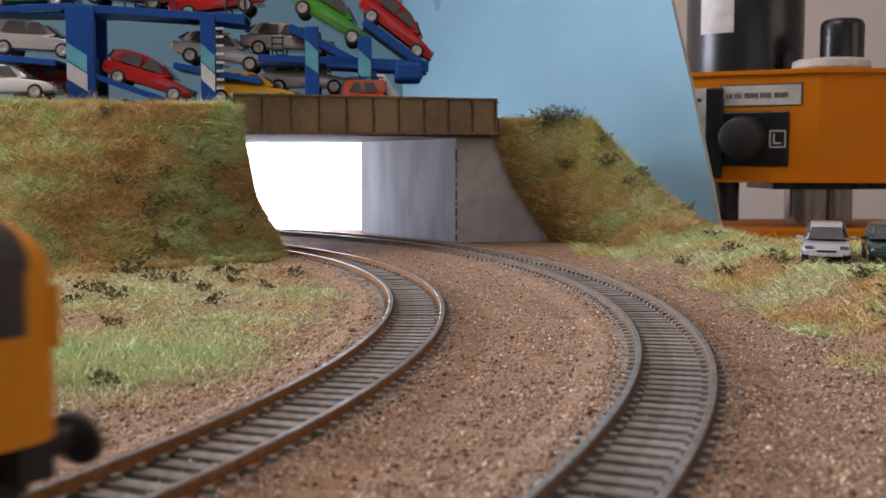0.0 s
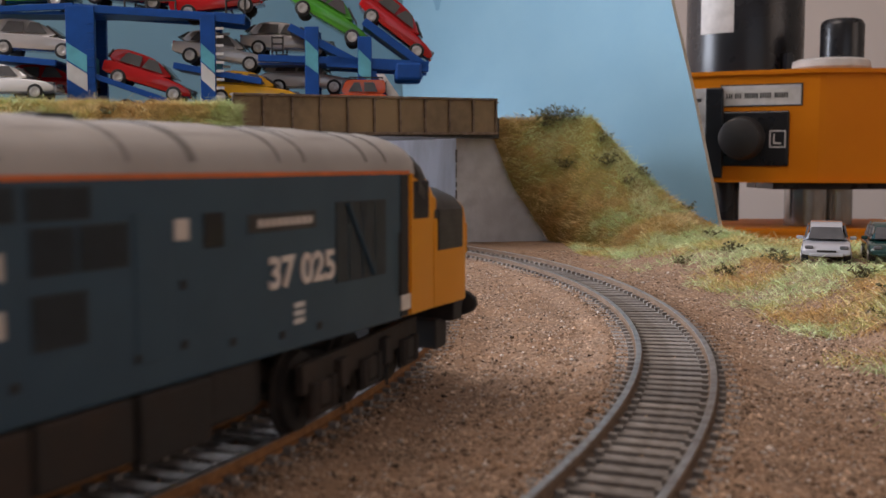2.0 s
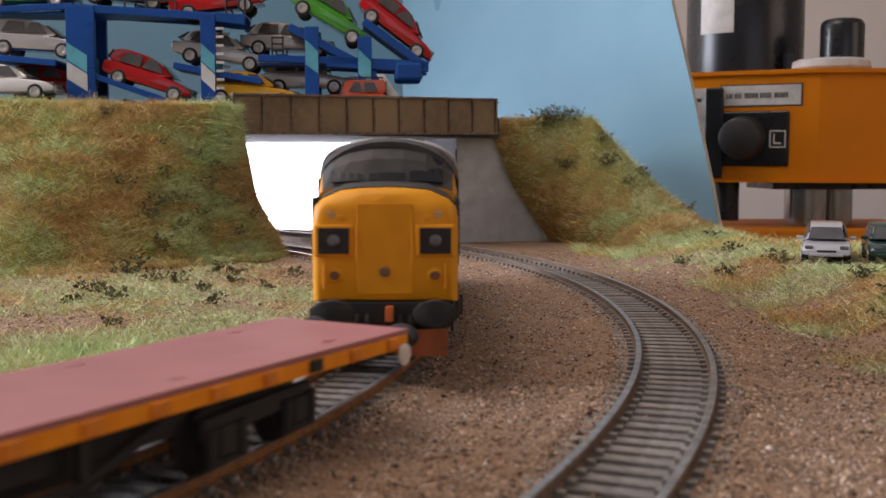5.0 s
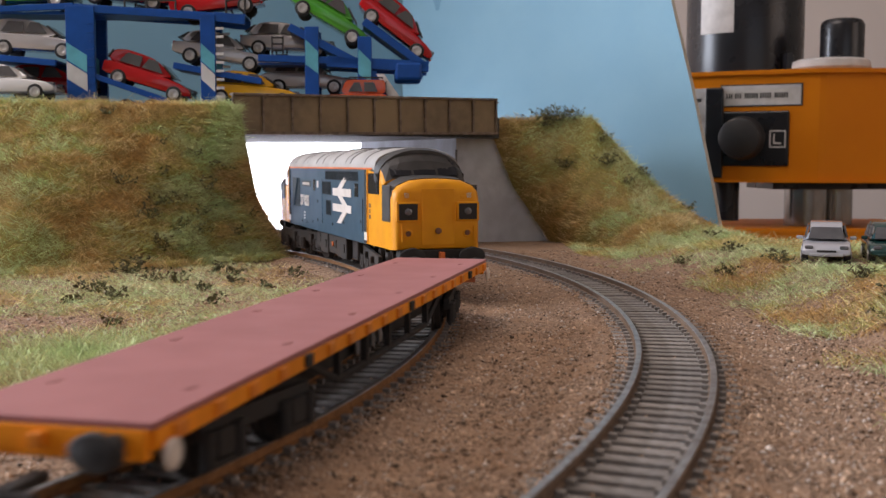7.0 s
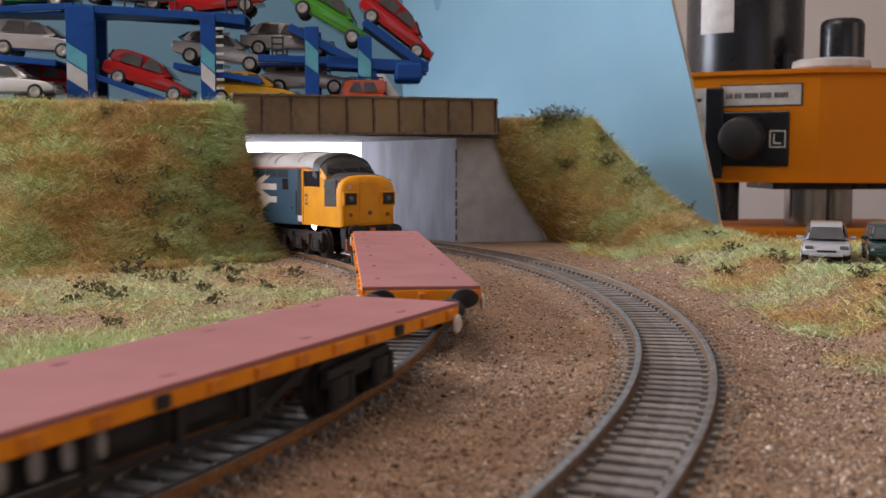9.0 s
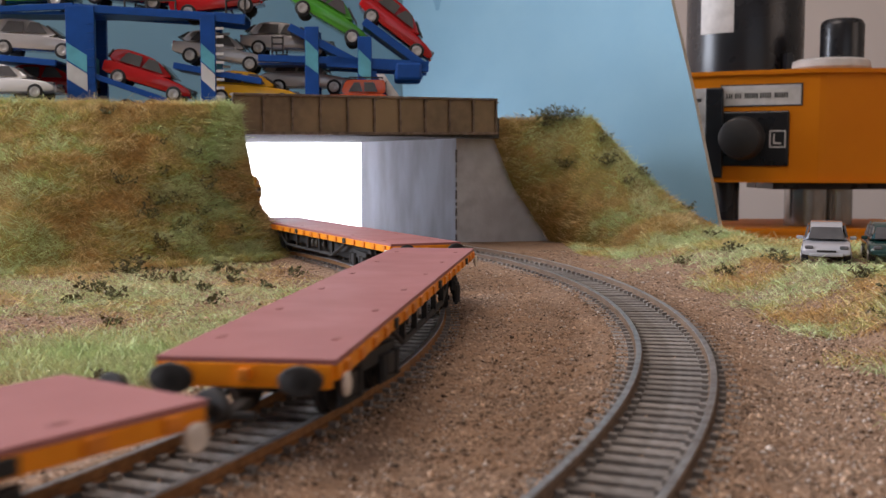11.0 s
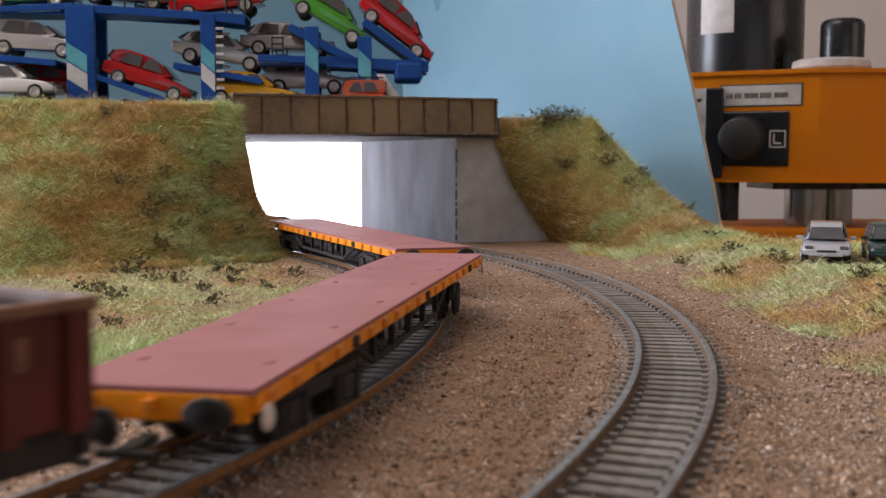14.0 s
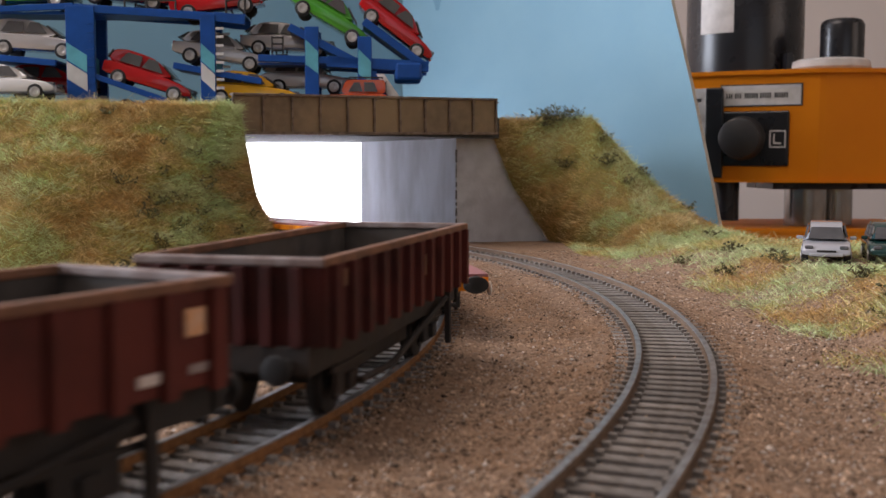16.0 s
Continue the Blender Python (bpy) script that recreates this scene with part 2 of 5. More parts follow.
def prism(bm, outline, a, b, axis="y"):
    """An outline drawn in the two other axes, pushed from a to b along the axis."""
    def p(u, v, w):
        return {"y": (u, w, v), "x": (w, u, v), "z": (u, v, w)}[axis]
    return loft(bm, [[p(u, v, w) for u, v in outline] for w in (a, b)])


def soup(name, verts, faces, material, parent=None):
    """One mesh out of arrays of points (plan units) and faces of equal length."""
    me = bpy.data.meshes.new(name)
    n, k = faces.shape
    me.vertices.add(len(verts))
    me.vertices.foreach_set("co", (verts * U).astype(np.float32).ravel())
    me.loops.add(n * k)
    me.loops.foreach_set("vertex_index", faces.astype(np.int32).ravel())
    me.polygons.add(n)
    me.polygons.foreach_set("loop_start", np.arange(0, n * k, k, dtype=np.int32))
    me.update(calc_edges=True)
    me.validate()
    me.materials.append(material)
    ob = new(name, me)
    if parent:
        ob.parent = parent
    return ob


# ---- the lines of the two tracks: a start, a heading and a run of curvatures ----
STEP = 1120 / 11


class Line:
    def __init__(self, x, y, heading, bends, s0=-1400, s1=1750):
        self.s0, self.ds = s0, 2.0
        s = np.arange(s0, s1, self.ds)
        k = np.interp(s, np.arange(len(bends)) * STEP, bends) * (s >= 0) * 0.0001
        k[s < 0] = 0
        turn = np.cumsum(k * self.ds)
        turn += heading - np.interp(0, s, turn)
        xs, ys = np.cumsum(np.cos(turn) * self.ds), np.cumsum(np.sin(turn) * self.ds)
        self.x, self.y, self.turn, self.s = xs - np.interp(0, s, xs) + x, ys - np.interp(0, s, ys) + y, turn, s

    def at(self, s):
        return np.interp(s, self.s, self.x), np.interp(s, self.s, self.y), np.interp(s, self.s, self.turn)

    def gap(self, px, py, step=4):
        """Distance of points from the line, positive on its left."""
        best, side = np.full(np.shape(px), 1e9), np.zeros(np.shape(px))
        for x, y, a in zip(self.x[::step], self.y[::step], self.turn[::step]):
            d = np.hypot(px - x, py - y)
            near = d < best
            best = np.where(near, d, best)
            side = np.where(near, np.sign(np.cos(a) * (py - y) - np.sin(a) * (px - x)), side)
        return best * side


INNER = Line(-193.2, -65.0, 1.0636, (-26.4, 1.0, 18.2, 20.8, 20.0, 20.9, 20.9, 25.1, 21.5, 20.8, 20.9, 21.0))
OUTER = Line(-67.9, -8.7, 1.0023, (1.9, 9.1, 15.7, 21.1, 16.9, 16.8, 18.8, 18.4, 18.0, 18.0, 18.0, 18.0))
GAUGE = 18.0


# ---- room ----
def structure(name, bm, material, label, category=""):
    return tagged(part(name, bm, material), label, category or name.split("_")[0], kind="structure")


def room():
    k = 1 / U
    x0, x1, y0, y1, z0, z1, t = -1.6 * k, 1.75 * k, -2.0 * k, 1.62 * k, -0.9 * k, 1.5 * k, 0.1 * k
    structure("floor", B(x0 - t, x1 + t, y0 - t, y1 + t, z0 - t, z0), M_CARPET, "grey carpeted room floor under the railway")
    # the ceiling's hole is made up, for the added overhead lamp
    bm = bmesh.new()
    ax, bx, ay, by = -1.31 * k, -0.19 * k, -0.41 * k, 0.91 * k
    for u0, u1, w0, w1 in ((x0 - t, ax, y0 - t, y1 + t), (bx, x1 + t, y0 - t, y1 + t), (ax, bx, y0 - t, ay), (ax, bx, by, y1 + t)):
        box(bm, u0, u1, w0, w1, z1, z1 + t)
    structure("ceiling", bm, M_WHITE, "plain white room ceiling with an opening for an added overhead light")
    structure("wall_north", B(x0 - t, x1 + t, y1, y1 + t, z0, z1), M_WALL, "grey beige plastered wall behind the machine")
    bm = bmesh.new()
    for u0, u1, w0, w1 in ((y0, -1.02 * k, z0, z1), (0.32 * k, y1, z0, z1), (-1.02 * k, 0.32 * k, z0, 0.22 * k), (-1.02 * k, 0.32 * k, 1.28 * k, z1)):
        box(bm, x1, x1 + t, u0, u1, w0, w1)
    structure("wall_east", bm, M_PALE, "pale plastered side wall with a window opening")

    def holed(name, flip, a0, a1, b0, b1, c0, c1, label):
        """A wall with one window opening: a runs along the wall, b is the opening, c its heights."""
        bm = bmesh.new()
        for u0, u1, w0, w1 in ((a0, b0, z0, z1), (b1, a1, z0, z1), (b0, b1, z0, c0), (b0, b1, c1, z1)):
            if flip:
                box(bm, x0 - t, x0, u0, u1, w0, w1)
            else:
                box(bm, u0, u1, y0 - t, y0, w0, w1)
        structure(name, bm, M_PALE, label)
    holed("wall_west", True, y0, y1, -0.16 * k, 1.56 * k, 0.26 * k, 1.44 * k, "pale plastered wall with a window opening")
    holed("wall_south", False, x0 - t, x1 + t, -0.33 * k, 1.53 * k, 0.22 * k, 1.28 * k, "pale plastered wall with a wide window opening")


room()

# ---- baseboard and ballast ----
rng = np.random.default_rng(4)


def fbm(x, y, scale, seed=0.0):
    return np.array([noise.fractal(Vector((a * scale, b * scale, seed)), 1.0, 2.0, 4) for a, b in zip(np.ravel(x), np.ravel(y))]).reshape(np.shape(x))


OUT_Y = [OUTER.at(v)[:2] for v in range(0, 760, 20)]


def step01(v, a, b):
    k = min(1.0, max(0.0, (v - a) / (b - a)))
    return k * k * (3 - 2 * k)


def ground_z(x, y):
    """Ballast level: sunk between the rails, raised into a verge outside the wide curve."""
    lift = 0.0
    if 120 < y < 720 and x > 60:
        ox = np.interp(y, [v[1] for v in OUT_Y], [v[0] for v in OUT_Y])
        lift = 9.6 * step01(x - ox, 50, 92) * step01(y, 150, 330) * (1 - step01(y, 545, 640))
    return lift - 4.4 + 0.5 * noise.noise(Vector((x * 0.02, y * 0.02, 3.0))) + 0.35 * noise.noise(Vector((x * 0.13, y * 0.13, 1.0)))


def sheet(name, xs, ys, zfun, material, label, thick=0, drop=0):
    bm = bmesh.new()
    g = [[bm.verts.new((x, y, zfun(x, y))) for x in xs] for y in ys]
    for j in range(len(ys) - 1):
        for i in range(len(xs) - 1):
            if xs[i] < 150 or ys[j] < 545:
                bm.faces.new((g[j][i], g[j][i + 1], g[j + 1][i + 1], g[j + 1][i])).smooth = True
    ob = part(name, bm, material)
    return tagged(ob, label, kind="structure")


xs = np.concatenate([np.arange(-1500, -260, 60), np.arange(-260, 300, 4), np.arange(300, 1501, 60)])
ys = np.concatenate([np.arange(-1500, 40, 60), np.arange(40, 760, 4), np.arange(760, 1400, 40)])  # the board ends early on the right
tagged(sheet("ground", xs, ys, ground_z, M_BALLAST, "brown granular ballast spread over the railway baseboard"), category="ground")
tagged(part("baseboard", prism(bmesh.new(), [(-1500, -1500), (1500, -1500), (1500, 548), (150, 548), (150, 1380), (-1500, 1380)], -40, -9, "z"), M_WOOD), "thick wooden baseboard that carries the model railway", "table", kind="structure")
tagged(part("workbench", B(156, 1500, 640, 1500, -75, -40, 2), M_WOOD), "wooden workbench that carries the machine", "bench")
for lx in (-1400, 1400):
    for ly in (-1400, 1280):
        tagged(part("trestle_leg", B(lx - 30, lx + 30, ly - 30, ly + 30, -947, -40, 3), M_WOOD), "square wooden leg under the baseboard", "leg", "baseboard legs")


def chips(name, n, spread, size, material, label, lift=0.0):
    """Loose grains: small squashed eight-sided stones."""
    pts = spread(n)
    n = len(pts)
    z = np.array([ground_z(x, y) for x, y in pts]) + lift
    near = np.minimum(abs(INNER.gap(pts[:, 0], pts[:, 1])), abs(OUTER.gap(pts[:, 0], pts[:, 1])))
    z = np.maximum(z, np.where(near > 10, -2.75, -3.5) - np.clip(near - 17, 0, 9) * 0.22)
    r = size * rng.lognormal(0, 0.45, n)
    base = np.array([(1, 0, 0), (0, 1, 0), (-1, 0, 0), (0, -1, 0), (0, 0, 0.75), (0, 0, -0.6)], float)
    v = base[None] * r[:, None, None] * rng.uniform(0.55, 1.3, (n, 6, 1))
    a, t = rng.uniform(0, 6.28, n), rng.normal(0, 0.5, n)
    ca, sa, ct, st = np.cos(a)[:, None], np.sin(a)[:, None], np.cos(t)[:, None], np.sin(t)[:, None]
    x, y, w = v[..., 0], v[..., 1] * ct - v[..., 2] * st, v[..., 1] * st + v[..., 2] * ct
    x, y = x * ca - y * sa, x * sa + y * ca
    v = np.stack([x + pts[:, :1], y + pts[:, 1:2], w + z[:, None]], -1)
    f = np.array([(0, 1, 4), (1, 2, 4), (2, 3, 4), (3, 0, 4), (1, 0, 5), (2, 1, 5), (3, 2, 5), (0, 3, 5)])
    f = (f[None] + 6 * np.arange(n)[:, None, None]).reshape(-1, 3)
    return tagged(soup(name, v.reshape(-1, 3), f, material), label, "ballast", kind="stuff")


def ballast_spread(n):
    """Denser close to the viewer, thin on the sleepers."""
    y = 95 + 560 * rng.random(n) ** 1.7
    x = rng.uniform(-0.44, 0.44, n) * (y + 60) + 10
    di, do = INNER.gap(x, y), OUTER.gap(x, y)
    near = np.minimum(abs(di), abs(do))
    keep = (near > 10.6) | (rng.random(n) < 0.15)
    keep &= abs(near - GAUGE / 2) > 1.6
    return np.c_[x, y][keep]


chips("ballast_grains", 165000, ballast_spread, 0.3, M_STONE, "loose brown and grey ballast grains between the tracks")
chips("pale_ballast_chips", 15000, ballast_spread, 0.28, M_PALE_STONE, "scattered pale stone chips in the ballast", 0.15)
chips("dark_ballast_crumbs", 6000, ballast_spread, 0.27, M_CRUMB, "scattered dark brown crumbs in the ballast", 0.1)

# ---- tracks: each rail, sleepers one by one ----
# ballast brown taken down to the shade that lies between sleepers
M_GAP_SHADE = mat("gap_shade_ballast", (0.10, 0.07, 0.05), (0.05, 0.034, 0.024), 0.95, scale=900, bump=1.0, bump_scale=1400)


def rail_mesh(line, side, s0, s1, step=6):
    """Flat-bottomed rail: foot, web and worn head."""
    sec = [(-1.25, -2.5), (1.25, -2.5), (1.25, -2.15), (0.35, -1.9), (0.35, -0.9), (0.78, -0.75), (0.78, -0.15), (0.6, 0.0),
           (-0.6, 0.0), (-0.78, -0.15), (-0.78, -0.75), (-0.35, -0.9), (-0.35, -1.9), (-1.25, -2.15)]
    bm = bmesh.new()
    rings = []
    for s in np.arange(s0, s1 + step, step):
        x, y, a = line.at(s)
        nx, ny = -math.sin(a), math.cos(a)
        rings.append([(x + nx * (side * GAUGE / 2 + u), y + ny * (side * GAUGE / 2 + u), w) for u, w in sec])
    loft(bm, rings)
    for f in bm.faces:
        if f.calc_center_median().z > -0.12:
            f.material_index = 1
    return bm


def sleeper_bm(chairs=True):
    bm = B(-1.75, 1.75, -15, 15, -4.3, -2.75, 0.2)
    if chairs:
        for sy in (-GAUGE / 2, GAUGE / 2):
            for o in (-1.9, 1.9):
                box(bm, -0.9, 0.9, sy + o - 0.8, sy + o + 0.8, -2.75, -1.75)
            box(bm, -1.2, 1.2, sy - 1.4, sy + 1.4, -2.8, -2.5)
    return bm


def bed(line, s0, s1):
    """Track bed, coloured dark between the rails for shade in the sleeper gaps."""
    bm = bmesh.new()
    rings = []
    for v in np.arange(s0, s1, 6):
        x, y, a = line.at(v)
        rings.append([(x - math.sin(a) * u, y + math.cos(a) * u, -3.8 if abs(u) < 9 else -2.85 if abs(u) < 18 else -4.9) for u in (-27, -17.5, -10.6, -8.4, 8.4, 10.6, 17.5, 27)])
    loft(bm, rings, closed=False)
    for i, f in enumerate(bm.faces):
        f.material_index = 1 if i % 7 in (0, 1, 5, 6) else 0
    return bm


SLEEPER = part("sleeper", sleeper_bm(), M_SLEEPER)
sleeper_mesh = SLEEPER.data
bpy.data.objects.remove(SLEEPER)


def track(line, label, s0, s1, near0, near1, web):
    top = holder("railway_track", label=label, category="track", kind="structure")
    for side in (1, -1):
        part("rail", rail_mesh(line, side, s0, s1), [web, M_RAILTOP], top)
    part("track_bed", bed(line, s0, s1), [M_GAP_SHADE, M_BALLAST], top)
    far = bmesh.new()
    s = s0
    while s < s1:
        x, y, a = line.at(s)
        a += random.uniform(-0.02, 0.02)
        if near0 < s < near1:
            ob = new("sleeper", sleeper_mesh)
            ob.parent = top
            ob.matrix_basis = pose(x * U, y * U, random.uniform(-0.1, 0.1) * U, 0, 0, math.degrees(a))
        else:
            m = Matrix.Translation((x, y, 0)) @ Matrix.Rotation(a, 4, "Z")
            box(far, -1.45, 1.45, -15, 15, -4.3, -2.75, m=m)
        s += 6.3
    if far.verts:
        tagged(part("far_sleepers", far, M_SLEEPER, top), kind="stuff")
    return top


track(INNER, "curved track with rusty rails on weathered sleepers", -1300, 1700, 150, 780, M_RAIL)
track(OUTER, "wide curved track with grey rails on weathered sleepers", -300, 1300, 60, 780, M_RAILGREY)

# ---- bridge, abutment and back boards ----
WING0, WING1, WALL2 = (73, 738), (9, 722), (-64, 832)


def slab_wall(name, p, q, z0, z1, thick, material, label, top_q=None):
    """An upright wall from p to q; thick goes to the left of p to q. top_q: where the top ends, for a raked end."""
    d = Vector((q[0] - p[0], q[1] - p[1])).normalized()
    n = Vector((-d.y, d.x)) * thick
    tq = top_q or q
    bm = bmesh.new()
    lo, hi = [(p[0], p[1], z0), (q[0], q[1], z0)], [(p[0], p[1], z1), (tq[0], tq[1], z1)]
    f = [bm.verts.new(v) for v in (lo[0], lo[1], hi[1], hi[0])]
    g = [bm.verts.new((v[0] + n.x, v[1] + n.y, v[2])) for v in (lo[0], lo[1], hi[1], hi[0])]
    bm.faces.new(f)
    bm.faces.new(g[::-1])
    for i in range(4):
        j = (i + 1) % 4
        bm.faces.new((f[i], g[i], g[j], f[j]))
    return tagged(part(name, bm, material), label, "wall", kind="structure")


slab_wall("wall_wing", WING1, WING0, -6, 68, 2, M_WING, "grey concrete wing wall with a raked edge", (36, 728.7))
slab_wall("wall_abutment", WALL2, WING1, -6, 67, 6, M_CONCRETE, "grey painted concrete abutment wall under the bridge")
joint = bmesh.new()
zz = -3.0
while zz < 64:
    hh = random.uniform(2, 9)
    w = random.uniform(0.25, 0.7)
    if random.random() < 0.75:
        box(joint, 9 - w, 9 + w, 721.2, 723, zz, zz + hh)
    zz += hh + random.uniform(0.5, 3)
tagged(part("wall_joint", joint, M_JOINT), "dirty upright joint between two concrete walls", "joint", kind="structure")
slab_wall("wall_left_abutment", (-122, 655), (-117, 606), -6, 66, -6, M_CONCRETE, "pale concrete abutment behind the grassy bank")


def girder():
    top = holder("bridge_girder", label="brown weathered plate girder along the bridge edge", category="bridge")
    p, q = Vector((-119.0, 607, 65.4)), Vector((34.6, 702, 67.9))
    d = q - p
    ln = d.length
    m = Matrix.Translation(p * U) @ Matrix.Rotation(math.atan2(d.y, d.x), 4, "Z") @ Matrix.Rotation(-math.asin(d.z / ln), 4, "Y")
    top.matrix_basis = m
    h = 23.6
    part("web", B(0, ln, 0, 1.2, 1.6, h - 1.4), M_GIRDER, top)
    part("bottom_flange", B(-0.5, ln + 0.5, -2.2, 3, 0, 1.6, 0.2), M_GIRDER_EDGE, top)
    part("top_flange", B(-0.5, ln + 0.5, -2.2, 3, h - 1.4, h, 0.2), M_GIRDER_EDGE, top)
    for i in range(11):
        x = ln * i / 10
        part("stiffener", B(x - 0.55, x + 0.55, -1.6, 0.0, 1.6, h - 1.4, 0.1), M_GIRDER_EDGE, top)
        b = bmesh.new()
        rod(b, (x + 1.6, -0.8, h - 2.6), (x + 1.6, 0.1, h - 2.6), 0.6, seg=8)
        part("rivet", b, M_GIRDER_EDGE, top)
    return top


girder()
deck = bmesh.new()
prism(deck, [(-117, 611), (37, 706), (38, 736), (-64, 850), (-64, 995), (-700, 995), (-700, 640), (-180, 640)], 66, 79, "z")
tagged(part("bridge_road", deck, M_ROADTOP), "asphalt road slab on the bridge and bank", "road", kind="structure")
# white backing made to glow beyond the bridge, also to brighten the abutment
tagged(part("backdrop_daylight", B(-310, -66, 872, 874, -6, 66), M_BACKING_GLOW), "blank white backing beyond the bridge opening, made to glow", "daylight", kind="structure")

CORNER, RIGHT = (-38, 1010), (199, 762)


def board_right():
    d = Vector((RIGHT[0] - CORNER[0], RIGHT[1] - CORNER[1], 0))
    n = Vector((-d.y, d.x, 0)).normalized() * -4.0
    pts = []
    for t, z in ((0, -6), (1.004, -6), (0.98, 30), (0.923, 105), (0.866, 172), (0.765, 330), (0, 330)):
        pts.append(Vector((CORNER[0], CORNER[1], z)) + d * t)
    bm = bmesh.new()
    loft(bm, [pts, [v - n for v in pts]])
    for f in bm.faces:
        if abs(f.normal.z) < 0.9 and len(f.verts) == 4:
            f.material_index = 1
    top = tagged(part("backdrop_board", bm, [M_BOARD, M_BOARD_EDGE]), "pale blue painted backdrop board with raw slanted edge", "backdrop", kind="structure")
    return top


board_right()
for px, pz, pw, ph in ((0.075, 136, 4.5, 9), (0.14, 195, 5, 8)):
    b = bmesh.new()
    c = Vector((CORNER[0], CORNER[1], pz)) + Vector((RIGHT[0] - CORNER[0], RIGHT[1] - CORNER[1], 0)) * px + Vector((-0.72, -0.69, 0)) * 0.3
    d = Vector((0.69, -0.72, 0))
    b.faces.new([b.verts.new(c + d * pw * math.cos(a) * (1 + 0.25 * math.sin(3 * a)) + Vector((0, 0, ph * math.sin(a)))) for a in np.linspace(0, 6.1, 22)])
    tagged(part("backdrop_stain", b, M_BOARD_STAIN), "darker blue paint patch on the backdrop", "stain", kind="structure")
tagged(part("backdrop_board", prism(bmesh.new(), [(-38, 1012), (-640, 742), (-642, 747), (-38, 1018)], 79, 330, "z"), M_BOARD), "pale blue painted backdrop board behind the transporter", "backdrop", kind="structure")


# ---- banks ----
def interp_rows(rows, u):
    """rows: points from one end to the other; u 0..1."""
    k = np.linspace(0, 1, len(rows))
    a = np.array(rows, float)
    return np.array([np.interp(u, k, a[:, i]) for i in range(a.shape[1])])


LEFT_BASE = [(-86, 600, -5), (-112, 578, -5), (-142, 548, -5), (-200, 508, -5), (-300, 480, -5), (-460, 470, -5)]
LEFT_MID = [(-105, 600, 30), (-130, 588, 34), (-158, 570, 36), (-215, 545, 38), (-315, 525, 38), (-470, 510, 38)]
LEFT_TOP = [(-114.5, 603, 79), (-140, 608, 80), (-165, 606, 81), (-230, 598, 82), (-325, 590, 82), (-480, 590, 82)]
LEFT_BACK = [(-116, 640, 79.5), (-150, 645, 79.5), (-180, 645, 79.5), (-240, 645, 79.5), (-330, 645, 79.5), (-480, 645, 79.5)]
RIGHT_BASE = [(74, 733, -5), (98, 690, -5), (118, 640, -4), (135, 590, -3), (150, 560, 0), (165, 530, 2), (320, 520, 2)]
RIGHT_MID = [(47.5, 728, 34), (80, 716, 30), (110, 682, 20), (140, 640, 5), (155, 600, 3), (168, 555, 4), (325, 532, 4)]
RIGHT_TOP = [(30, 726, 77), (70, 742, 80), (101, 732, 80), (129, 718, 46), (168, 690, 11), (173, 600, 5.5), (330, 543, 4.6)]
RIGHT_BACK = [(42, 790, 78), (75, 800, 76), (106, 800, 72), (140, 775, 36), (172, 730, 8), (180, 612, 2), (335, 547, 2)]


def bank_point(rows, u, v):
    """A point of the bank: u along it, v up it from the base (0) over the top (2/3) to the back (1)."""
    c = [interp_rows(r, u) for r in rows]
    k = v * 3
    i = min(int(k), 2)
    w = k - i
    p = c[i] * (1 - w) + c[i + 1] * w
    x, y, z = p
    e = 1.0 if 0.02 < v < 0.97 else 0.0
    q = noise.fractal(Vector((x * 0.028, y * 0.028, z * 0.028)), 1.0, 2.0, 4)
    r = noise.noise(Vector((x * 0.16, y * 0.16, z * 0.16 + 7)))
    k2 = e * min(1.0, u * 9 + 0.15)
    return Vector((x, y - k2 * 4 * q - k2 * r * 1.0, z + k2 * (3.0 * q + 1.0 * r)))


def bank(name, rows, nu, nv, label):
    bm = bmesh.new()
    g = [[bm.verts.new(bank_point(rows, i / nu, j / nv)) for i in range(nu + 1)] for j in range(nv + 1)]
    for j in range(nv):
        for i in range(nu):
            bm.faces.new((g[j][i], g[j][i + 1], g[j + 1][i + 1], g[j + 1][i])).smooth = True
    return tagged(part(name, bm, M_EARTH), label, "bank", kind="structure")


LEFT_ROWS, RIGHT_ROWS = (LEFT_BASE, LEFT_MID, LEFT_TOP, LEFT_BACK), (RIGHT_BASE, RIGHT_MID, RIGHT_TOP, RIGHT_BACK)
bank("ground_left_bank", LEFT_ROWS, 120, 50, "steep earth bank under matted dry grass")
bank("ground_right_bank", RIGHT_ROWS, 90, 40, "earth bank that falls away from the bridge")


# ---- rolling stock: x ahead, y left, origin on the rail tops ----
def wheelset(parent, x, r, half=9.0, dark=False):
    """Two flanged wheels on an axle."""
    bm = bmesh.new()
    rod(bm, (0, -half, 0), (0, half, 0), 1.1, seg=8)
    for s in (-1, 1):
        turned(bm, [(0, r * 0.8), (0.3, r * 0.98), (2.0, r), (2.1, r + 0.7), (2.8, r + 0.7), (2.9, r * 0.7)], (0, s * (half + 1.6), 0), (0, -s, 0), 20)
        for k in range(4):
            a = math.pi / 4 + k * math.pi / 2
            box(bm, math.cos(a) * r * 0.5 - 0.7, math.cos(a) * r * 0.5 + 0.7, s * (half + 1.5), s * (half + 2.0), math.sin(a) * r * 0.5 - 0.7, math.sin(a) * r * 0.5 + 0.7)
    return part("wheelset", bm, M_BLACK if dark else M_UNDER, parent, m=place(x, 0, r))


